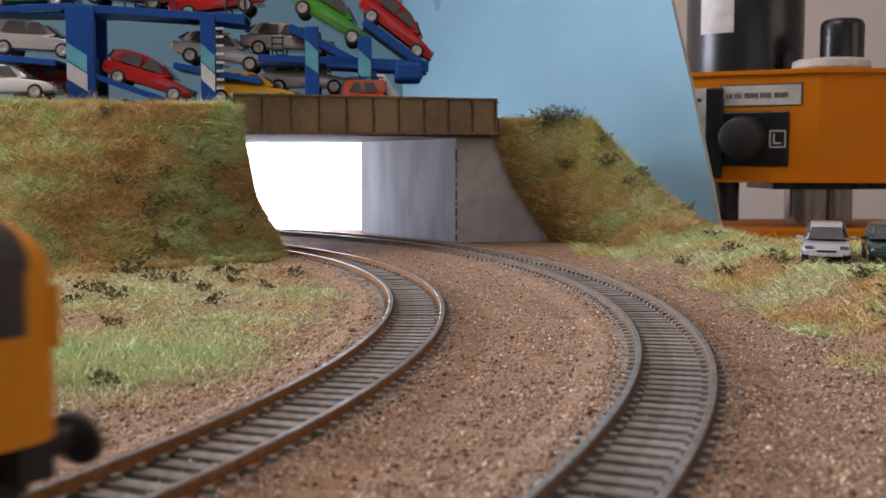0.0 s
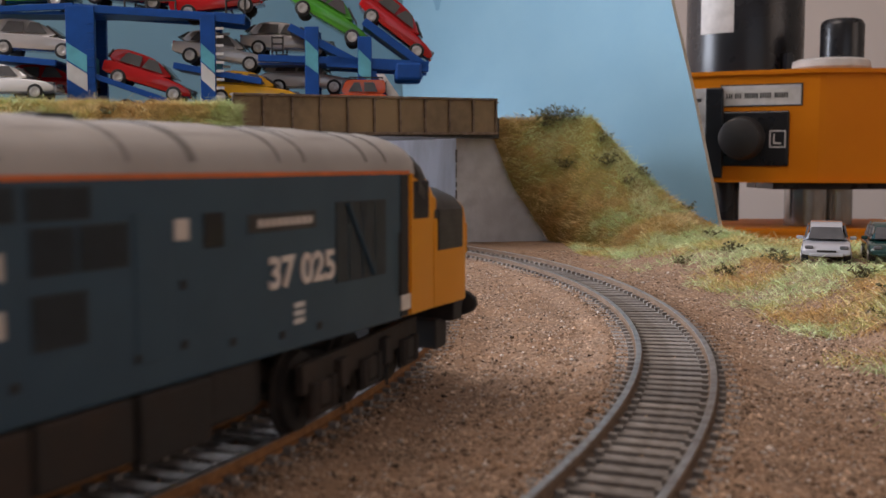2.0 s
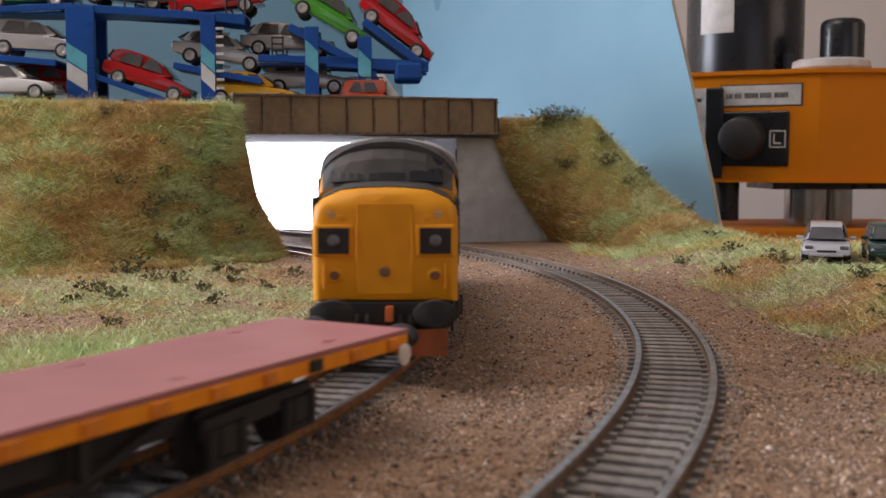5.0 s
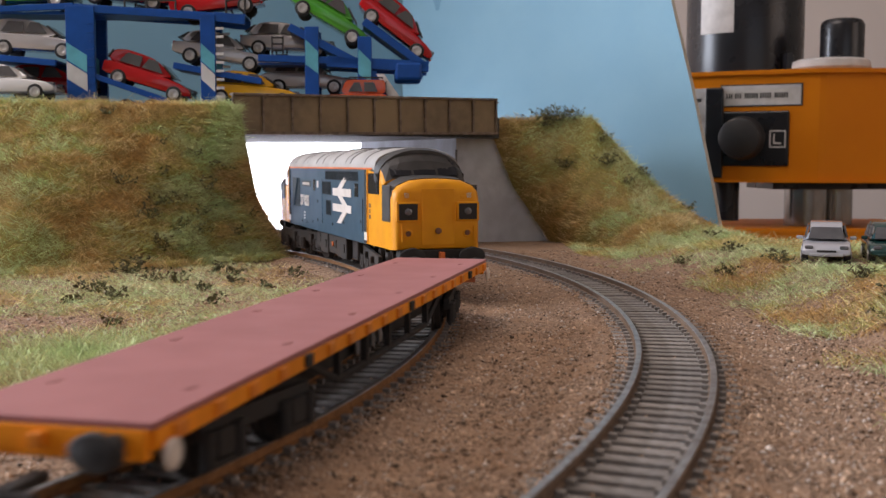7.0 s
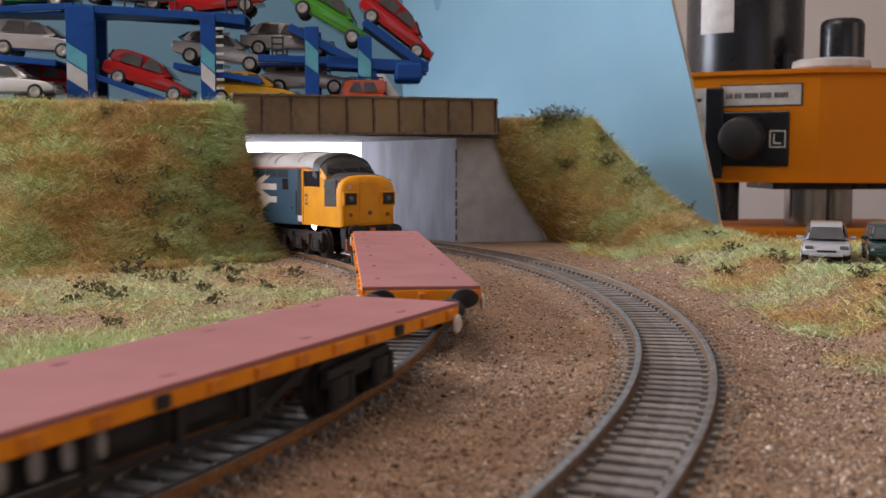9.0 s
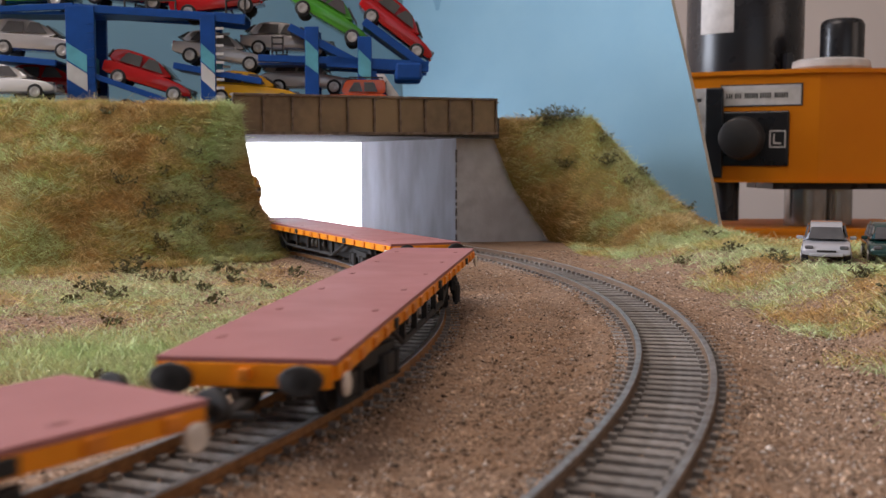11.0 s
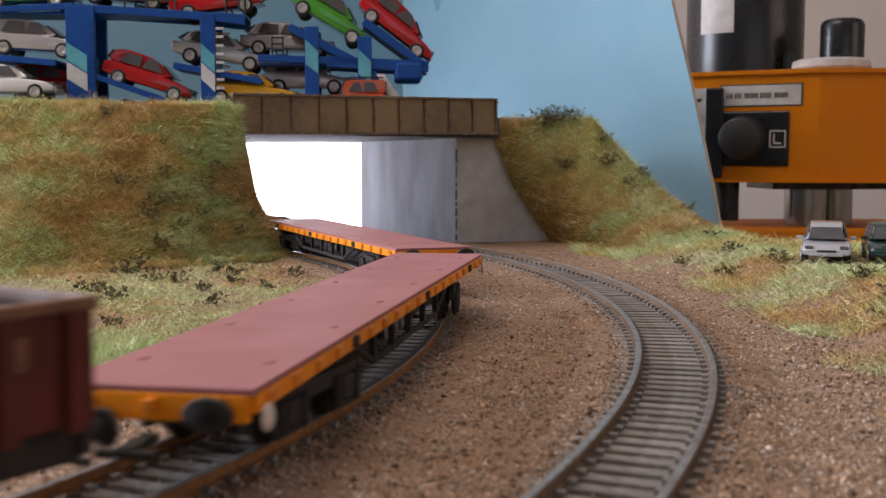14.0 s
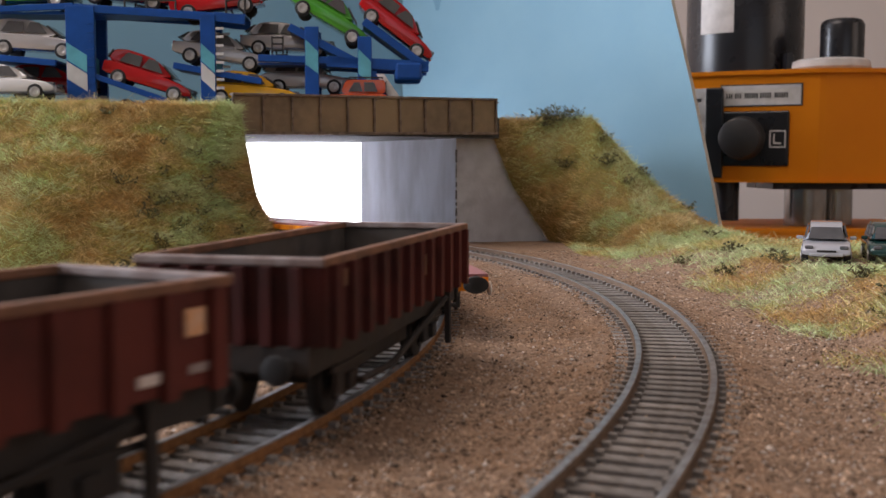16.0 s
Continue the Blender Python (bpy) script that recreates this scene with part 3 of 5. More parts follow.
def buffers(top, x, sgn, ys, z, r, oval=False):
    for y in ys:
        bm = bmesh.new()
        rod(bm, (x, y, z), (x + sgn * 5, y, z), r * 0.45, seg=10)
        turned(bm, [(0, r * 0.9), (0.4, r), (1.0, r * 0.95), (1.3, r * 0.6)], (x + sgn * 5, y, z), (sgn, 0, 0), 18)
        if oval:
            loft(bm, [[(x + sgn * d, y + r * 1.4 * k * math.cos(a), z + r * 0.95 * k * math.sin(a)) for a in (2 * math.pi * i / 24 for i in range(24))] for d, k in ((4.8, 0.9), (5.2, 1.0), (6.0, 1.0), (6.3, 0.9))])
        part("buffer", bm, M_BLACK, top, "black round buffer", smooth=True)


def coupling(top, x, sgn):
    bm = B(min(x, x + sgn * 9), max(x, x + sgn * 9), -1.2, 1.2, 7.0, 8.4, 0.2)
    box(bm, x + sgn * 8, x + sgn * 9.5, -4.5, 4.5, 6.8, 8.0, 0.2) if sgn > 0 else box(bm, x - 9.5, x - 8, -4.5, 4.5, 6.8, 8.0, 0.2)
    part("coupling", bm, M_BLACK, top)


def arc_section(w, z0, zc, top, n=9, power=0.85):
    """Half-round-roofed section: up the right side, over the roof and down the left side."""
    pts = [(-w, z0), (-w, (z0 + zc) / 2), (-w, zc)]
    for i in range(1, n):
        a = math.pi * i / n
        pts.append((-w * math.copysign(abs(math.cos(a)) ** power, math.cos(a)), zc + (top - zc) * math.sin(a) ** power))
    return pts + [(w, zc), (w, (z0 + zc) / 2), (w, z0)]


def cab(loco, end):
    """One cab and nose; end is 1 at the front and -1 at the rear."""
    def ring(x, *a):
        return [(end * x, y, z) for y, z in arc_section(*a)]
    q = 83.5 if end > 0 else 79.5      # where the yellow begins
    back = 3.0 if end > 0 else 0.0        # the front cab sits further back
    bm = bmesh.new()
    loft(bm, [ring(q - 2.5, 17.45, 15, 47.2, 55.4), ring(91 - back, 17.4, 15, 45.6, 55.3), ring(95 - back, 17.2, 15, 43.0, 54.2), ring(98.5 - back, 17.0, 15, 41.8, 50.4), ring(102 - back, 16.8, 15, 40.5, 43.8)])
    for f in bm.faces:
        c = f.calc_center_median()
        f.material_index = 1 if c.z > 44.5 or (abs(c.y) < 15.8 and c.z > 40) else 0
    body = part("cab", bm, [M_YELLOW, M_DARKGREY], loco, "yellow cab with dark wraparound windscreen")
    # windscreen panes and side windows
    for y0, y1 in ((-13.6, -5.4), (-4.4, 4.4), (5.4, 13.6)):
        b = bmesh.new()
        pts = []
        for y in np.linspace(y0, y1, 5):
            k = math.sqrt(max(0, 1 - (y / 17.6) ** 2))
            lo, hi = Vector((end * (101.2 - back), y, 43.2 + 0.9 * k)), Vector((end * (95.4 - back + 0.6 * (1 - k)), y, 43.8 + 8.4 * k))
            pts.append((lo, hi))
        out = Vector((end * 0.8, 0, 0.6))
        for off in (0.0, 0.5):
            for (a, c), (d, e) in zip(pts, pts[1:]):
                b.faces.new([b.verts.new(v + out * (0.4 + off)) for v in (a, d, e, c)])
        part("windscreen", b, M_GLASS, body)
    for s in (1, -1):
        part("side_window", B(min(end * (q + 2.4), end * (97 - back)), max(end * (q + 2.4), end * (97 - back)), s * 17.2 - 0.35, s * 17.2 + 0.35, 36.5, 45.2, 0.3), M_GLASS, body)
        part("window_frame", B(end * (q + 1.6) - 0.5, end * (q + 1.6) + 0.5, s * 17.5 - 0.3, s * 17.5 + 0.3, 15.2, 46.8), M_YELLOW, body)
    arch = lambda x, w, zc, top: [(end * x, y, z) for y, z in arc_section(w, zc - 2.5, zc, top, 14, 0.95)]
    part("visor", loft(bmesh.new(), [arch(91.2 - back, 17.7, 45.0, 55.9), arch(96.0 - back, 17.5, 42.6, 54.9), arch(96.0 - back, 16.4, 42.4, 53.5), arch(91.2 - back, 16.7, 44.6, 54.9)], closed=False), M_DARKGREY, loco, "dark arched windscreen visor", smooth=True)
    # nose
    bm = bmesh.new()
    def nose(x, w, top, z0=15.0):
        p = [(-w, z0), (-w, 26), (-w, 35), (-w * 0.97, 38.5), (-w * 0.86, 40.6), (-w * 0.6, top - 0.7), (-w * 0.3, top - 0.15)]
        k = (top - 35) / 8.4
        p = [(y, z if z <= 35 else 35 + (z - 35) * k if z < 41 else z) for y, z in p]
        return [(end * x, y, z) for y, z in p] + [(end * x, 0, top)] + [(end * x, -y, z) for y, z in p[::-1]]
    loft(bm, [nose(100.5 - back, 17, 44.4), nose(108, 17.1, 44.0), nose(113.4, 17.0, 43.2), nose(115.4, 16.7, 42.5, 15.1), nose(116.6, 16.0, 41.6, 15.4), nose(117.2, 15.0, 40.6, 15.8), nose(117.4, 13.6, 39.4, 16.4)])
    part("nose", bm, M_YELLOW, loco, "yellow rounded nose with twin lamps", smooth=True)
    def cover(x, w, top):
        k = (top - 35) / 8.4
        half = [(w + 0.15, 36.2), (w * 0.97 + 0.2, 35 + 3.5 * k), (w * 0.86 + 0.2, 35.2 + 5.6 * k), (w * 0.6, top - 0.42), (w * 0.3, top + 0.12)]
        return [(end * x, -y, z) for y, z in half] + [(end * x, 0, top + 0.25)] + [(end * x, y, z) for y, z in half[::-1]] + [(end * x, y, 35.5) for y in (w - 2, 0, 2 - w)]
    bm = loft(bmesh.new(), [cover(100.8 - back, 17, 44.4), cover(108, 17.1, 44.0), cover(113.2, 17.0, 43.25)])
    part("nose_top", bm, M_DARKGREY, loco, "dark anti-glare nose top", smooth=True)
    for s in (1, -1):
        gx, gw, gz = (106.0, 6.6, 28.4) if end > 0 else (107.0, 5.4, 26.0)
        g = B(end * gx - gw, end * gx + gw, s * 17 - 0.3, s * 17 + 0.3, gz, 38.2 if end > 0 else 40.6, 0.15)
        for i in range(6 if end > 0 else 9):
            box(g, end * gx - gw + 0.4, end * gx + gw - 0.4, s * 17.25 - 0.2, s * 17.25 + 0.2, gz + 0.8 + i * 1.5, gz + 1.5 + i * 1.5)
        part("nose_grille", g, M_DARKGREY, loco, "dark louvred nose grille")
        lamp = part("headcode_box", B(end * 117.2 - 0.75, end * 117.2 + 0.75, s * 11.7 - 4.6, s * 11.7 + 4.6, 26.2, 34.2, 0.6), M_YELLOW, loco, "square lamp box with dark panel")
        part("lamp_panel", B(end * 117.9 - 0.2, end * 117.9 + 0.2, s * 11.7 - 3.6, s * 11.7 + 3.6, 27.0, 33.4, 0.15), M_BLACK, lamp)
        part("lens", turned(bmesh.new(), [(0, 1.5), (0.3, 1.4), (0.5, 0.7)], (end * 118.0, s * 11.7, 30.3), (end, 0, 0), 14), M_LENS, lamp)
        b = turned(bmesh.new(), [(0, 2.0), (0.7, 1.9), (0.9, 1.3), (0.4, 1.1)], (end * 116.8, s * 11.6, 21.6), (end, 0, 0), 14)
        part("tail_lamp", b, M_YELLOW, loco)
        part("tail_lens", turned(bmesh.new(), [(0, 1.1), (0.3, 0.8)], (end * 117.4, s * 11.6, 21.6), (end, 0, 0), 10), M_RUSTTOP, loco)
        b = B(end * 117.0 - 0.5, end * 117.0 + 0.5, s * 9.8 - 1.0, s * 9.8 + 1.0, 35.0, 36.6, 0.3)
        part("lamp_bracket", b, M_YELLOW, loco)
        part("warning_flash", B(end * 117.0 - 0.4, end * 117.0 + 0.4, s * 12.2 - 0.9, s * 12.2 + 0.9, 35.6, 37.6), M_LOGO, loco)
        hr = bmesh.new()
        rod(hr, (end * 117.8, s * 14.0, 18.5), (end * 117.8, s * 14.0, 24.5), 0.28, seg=6)
        rod(hr, (end * 118.4, s * 6.4, 25.5), (end * 118.4, s * 6.4, 33.5), 0.25, seg=6)
        part("grab_rail", hr, M_YELLOW, loco)
        if end < 0:
            part("snowplough", prism(bmesh.new(), [(s * 3, 1.8), (s * 14.5, 1.6), (s * 14.5, 8.6), (s * 3, 8.0)], end * 117.5 - 0.5, end * 117.5 + 0.5, "x"), M_PLOUGH, loco, "orange rusty snowplough blade")
        cr = bmesh.new() if end < 0 else None
        for i, w_ in enumerate((1.1, 0.6, 1.3) if cr else ()):
            box(cr, end * (q + 5) - w_, end * (q + 5) + w_, s * 17.3 - 0.3, s * 17.3 + 0.3, 26 + i * 2.4, 27.6 + i * 2.4)
        if cr:
            part("cab_crest", cr, M_RUSTTOP, loco)
        part("foot_step", B(end * (q - 1.2) - 2.2, end * (q - 1.2) + 2.2, s * 17.3 - 0.5, s * 17.3 + 0.5, 16.5, 20.0, 0.2), M_DISC, loco, "white cab step panel")
        part("cab_door", B(end * (q - 1.6) - 1.7, end * (q - 1.6) + 1.7, s * 17.45 - 0.25, s * 17.45 + 0.25, 15.2, 46.6), M_BLACK, loco, "dark recessed cab door")
        rail_ = bmesh.new()
        rod(rail_, (end * (q - 4.6), s * 18.0, 20), (end * (q - 4.6), s * 18.0, 34), 0.22, seg=6)
        part("handrail", rail_, M_BLACK, loco)
    part("door_seam", B(end * 117.4 - 0.22, end * 117.4 + 0.22, -6.4, 6.4, 17.0, 39.4, 0.18), M_YELLOW, loco)
    part("horn_hole", turned(bmesh.new(), [(0, 1.3), (0.4, 1.2), (0.5, 0.8)], (end * 117.9, 0, 22.6), (end, 0, 0), 12), M_RUSTTOP, loco)
    part("buffer_beam", B(end * 115 - 2.5, end * 115 + 2.5, -15, 15, 9.5, 15.2, 0.4), M_BLACK, loco)
    # dark filler added for the darkness beneath the nose
    part("drawgear_box", B(end * 112 - 3, end * 112 + 3, -12, 12, 2.6, 10, 0.4), M_BLACK, loco)
    part("coupling_hook", B(end * 118.5 - 1.5, end * 118.5 + 1.5, -2.0, -0.2, 10.5, 14.2, 0.2), M_STRIPE, loco)
    buffers(loco, end * 117, end, (-11.6, 11.6), 12.9, 3.6, True)
    for y in (-6, -3.5, 4, 6.5):
        hose = bmesh.new()
        rod(hose, (end * 117, y, 12), (end * 119.5, y, 10), 0.55, seg=7)
        rod(hose, (end * 119.5, y, 10), (end * 119, y, 5.5), 0.5, seg=7)
        part("hose", hose, M_BLACK, loco)


def bogie(thing, x, long, wheels, r, w=13.5, heavy=True, frame_mat=None):
    frame_mat = frame_mat or M_UNDER
    bg = holder("bogie", place(x, 0, 0))
    bg.parent = thing
    for s in (1, -1):
        bm = B(-long, long, s * w - 0.9, s * w + 0.9, r + 0.8, r + (6.2 if heavy else 4.2), 0.3)
        for wx in wheels:
            box(bm, wx - 2.4, wx + 2.4, s * (w + 1) - 1.0, s * (w + 1) + 1.0, r - 2.2, r + 2.4, 0.4)
            for o in (-4.2, 4.2):
                rod(bm, (wx + o, s * (w + 1.2), r - 3.0), (wx + o, s * (w + 1.2), r + 2.6), 1.2, seg=8)
            box(bm, wx - 5.6, wx + 5.6, s * (w + 1) - 0.5, s * (w + 1) + 0.5, r - 3.6, r - 2.6)
        if heavy:
            for wx in wheels[:-1]:
                box(bm, wx + 6.5, wx + 10.5, s * (w + 1.2) - 1.3, s * (w + 1.2) + 1.3, r - 0.5, r + 5, 0.4)
                rod(bm, (wx + 8, s * (w + 2), r + 5), (wx + 8, s * (w + 2), r - 5), 0.35, seg=6)
        part("side_frame", bm, frame_mat, bg)
    part("bolster", B(-4, 4, -w, w, r + 0.5, r + 4, 0.3), M_UNDER, bg)
    for wx in wheels:
        wheelset(bg, wx, r)
    return bg


def text_mesh(body, size, depth=0.15):
    """Lettering in the built-in font as a mesh, in plan units, lying in x and z and facing -y."""
    c = bpy.data.curves.new("lettering", "FONT")
    c.body, c.size, c.extrude, c.align_x, c.align_y = body, size, depth, "CENTER", "CENTER"
    c.offset = size * 0.028
    ob = new("lettering", c)
    me = bpy.data.meshes.new_from_object(ob.evaluated_get(bpy.context.evaluated_depsgraph_get()))
    bpy.data.objects.remove(ob)
    bm = bmesh.new()
    bm.from_mesh(me)
    bm.transform(Matrix.Rotation(math.pi / 2, 4, "X"))
    return bm


def rise(top, factor, lift):
    """Sets a vehicle's upper works at their height over the bogies."""
    m = Matrix.Translation((0, 0, lift * U)) @ Matrix.Diagonal((1, 1, factor, 1))
    for ob in top.children:
        if not ob.name.startswith("bogie"):
            for piece in (ob, *ob.children):
                piece.data.transform(m)


def locomotive():
    loco = holder("diesel_locomotive", label="blue diesel locomotive model with yellow ends and grey roof", category="locomotive")
    part("body", B(-78, 85.4, -17.5, 17.5, 14.6, 47.2, 0.5), M_BLUE, loco, "dull blue body sides")
    bm = bmesh.new()
    def ring(x, w, zc, top):
        return [(x, y, z) for y, z in arc_section(w, zc - 0.8, zc, top, 12)]
    loft(bm, [ring(-91, 17.35, 47.3, 55.3)] + [ring(x, 17.5, 47.6, 56) for x in (-88, -85, 0, 85, 88)] + [ring(91, 17.35, 47.3, 55.3)])
    roof = part("roof", bm, M_ROOF, loco, "dusty grey curved roof with soot streaks", smooth=True)
    for x, a in ((-62, 6), (-30, 8), (-8, 5), (28, 9), (58, 6)):
        arc = [radians(42 + 96 * i / 11) for i in range(12)]
        b = loft(bmesh.new(), [[(u, -17.5 * math.cos(q), 47.6 + 8.4 * math.sin(q) ** 0.85 + h) for q in arc] for u, h in ((x - a, -0.2), (x - a, 0.4), (x + a, 0.4), (x + a, -0.2))], closed=False)
        part("roof_panel", b, M_ROOF, roof)
    for x in (-76, -52, -43, -20, 3, 17, 40, 48, 70, 78):
        arc = [radians(8 + 164 * i / 20) for i in range(21)]
        w = random.choice((0.25, 0.35, 0.9))
        part("roof_seam", loft(bmesh.new(), [[(u, -17.55 * math.copysign(abs(math.cos(q)) ** 0.85, math.cos(q)), 47.6 + 8.45 * math.sin(q) ** 0.85 + h) for q in arc] for u, h in ((x - w, -0.1), (x - w, 0.12), (x + w, 0.12), (x + w, -0.1))], closed=False), M_SOOT, roof)
    part("roof_fan", turned(bmesh.new(), [(-1, 9), (0.5, 9), (0.7, 8), (0.4, 7.4), (0.4, 2), (0.9, 1.8)], (-66, 0, 55.6), (0, 0, 1), 24), M_DARKGREY, roof, "dark round roof fan")
    part("exhaust", B(2, 9, -2.5, 2.5, 55, 56.8, 0.3), M_BLACK, roof)
    part("exhaust", B(-16, -10, -2.5, 2.5, 55, 56.8, 0.3), M_BLACK, roof)
    for s in (1, -1):
        part("cantrail_stripe", B(-88, 88, s * 17.55 - 0.15, s * 17.55 + 0.15, 46.7, 47.5), M_STRIPE, loco, "thin orange cantrail stripe")
        # side grilles, windows and doors
        def panel(name, x0, x1, z0, z1, material, slats=0, label=""):
            b = B(x0, x1, s * 17.5 - 0.2, s * 17.5 + 0.2, z0, z1, 0.1)
            for i in range(slats):
                u = x0 + (x1 - x0) * (i + 0.5) / slats
                box(b, u - 0.25, u + 0.25, s * 17.75 - 0.2, s * 17.75 + 0.2, z0 + 0.4, z1 - 0.4)
            part(name, b, material, loco, label)
        for i in range(5):
            panel("roof_grille", -66 + i * 12.6, -55 + i * 12.6, 41.3, 45.9, M_BLUE_DARK, 7)
        panel("radiator_grille", 58, 77.5, 25.5, 41.5, M_BLUE_DARK, 0, "large dark recessed grille")
        for u in (62.5, 68, 73):
            panel("grille_bar", u - 0.5, u + 0.5, 25.7, 41.2, M_BLUE)
        st = bmesh.new()
        rod(st, (62, s * 17.9, 41), (72, s * 17.9, 26), 0.45, seg=6)
        part("grille_brace", st, M_BLUE, loco)
        panel("side_grille", -15, -7.5, 34, 40.5, M_BLUE_DARK, 5)
        panel("side_grille", -6.8, 2.5, 34, 40.5, M_BLUE_DARK, 5)
        panel("side_grille", -15, -5.5, 24, 31.5, M_BLUE_DARK, 5)
        panel("side_window", 19, 24, 35.3, 41, M_GLASS)
        panel("side_window", -66, -60, 34.5, 40.5, M_GLASS)
        panel("window_blind", 12.2, 15.4, 37, 40.4, M_LOGO)
        panel("side_door", 3.6, 11.2, 19, 41.5, M_BLUE)
        panel("nameplate", 30.5, 51, 37.0, 40.2, M_DARKGREY, 0, "long bronze nameplate")
        b = bmesh.new()
        for i in range(9):
            box(b, 33 + i * 1.9, 34.2 + i * 1.9, s * 17.75 - 0.15, s * 17.75 + 0.15, 37.9, 39.3)
        part("nameplate_marks", b, M_LOGO, loco)
        for u, z in ((-40, 22), (-18, 20), (4, 20), (14, 20.5), (14, 30), (26, 19), (40, 18), (52, 18), (-70, 24)):
            panel("body_catch", u - 0.7, u + 0.7, z - 0.7, z + 0.7, M_BLACK)
        # white emblem of two bars and three slanted strokes
        def stroke(pts, lift=0.0):
            b = bmesh.new()
            prism(b, pts, s * 17.62 - 0.12 - lift, s * 17.62 + 0.12 + lift)
            part("emblem_bar", b, M_LOGO, loco, "off-white emblem stroke")
        stroke([(-54, 34.0), (-19.5, 34.0), (-19.5, 37.6), (-54, 37.6)])
        stroke([(-54, 26.6), (-19.5, 26.6), (-19.5, 30.2), (-54, 30.2)])
        stroke([(-48.5, 42.8), (-40.5, 42.8), (-29.0, 37.5), (-37.0, 37.5)], 0.02)
        stroke([(-37.0, 34.1), (-29.0, 34.1), (-38.5, 30.1), (-46.5, 30.1)], 0.02)
        stroke([(-46.5, 26.7), (-38.5, 26.7), (-27.5, 21.2), (-35.5, 21.2)], 0.02)
        b = text_mesh("37 025", 7.8)
        if s > 0:
            b.transform(Matrix.Rotation(math.pi, 4, "Z"))
        b.transform(Matrix.Translation((46.6 if s < 0 else 45, s * 17.7, 29.2)))
        part("running_number", b, M_LOGO, loco, "white running number")
        b = bmesh.new()
        for i in range(3):
            box(b, 43.5, 46.8, s * 17.65 - 0.1, s * 17.65 + 0.1, 19.4 + i * 1.5, 20.4 + i * 1.5)
        part("data_panel", b, M_PLATE, loco)
        # underframe tanks and boxes
        for x0, x1, z0, w in ((-33, -16, 3.8, 15), (-15, 3, 4.6, 14.6), (4, 20, 3.6, 15), (21, 33, 5.5, 14)):
            b = B(x0, x1, s * w - 3, s * w, z0, 14.4, 0.6)
            box(b, x0 + 2, x0 + 5, s * w - 0.2, s * w + 0.5, z0 + 3, z0 + 7, 0.2)
            part("equipment_box", b, M_UNDER, loco)
        b = bmesh.new()
        rod(b, (-8, s * 15.0, 9.5), (-8, s * 15.5, 9.5), 1.2, seg=10)
        part("filler_cap", b, M_STRIPE, loco)
    # tank drawn out to the bogies so the underside stays dark
    part("fuel_tank", B(-42, 42, -12, 12, 4, 14.5, 1), M_UNDER, loco)
    for e in (1, -1):
        before = set(loco.children)
        cab(loco, e)
        for ob in set(loco.children) - before:
            ob.location.x += 4 * U if e > 0 else 0
        bogie(loco, e * 74, 32, (-24.5, 0.0, 24.5), 7.4)
    rise(loco, 0.939, 2.7)
    return loco


M_SOOT = mat("sooty_roof_seam", (0.13, 0.12, 0.11), (0.2, 0.185, 0.17), 0.7, scale=150)
M_PLOUGH = mat("orange_plough", (0.36, 0.09, 0.025), (0.22, 0.06, 0.02), 0.6, scale=200, bump=0.2)
LOCO = locomotive()


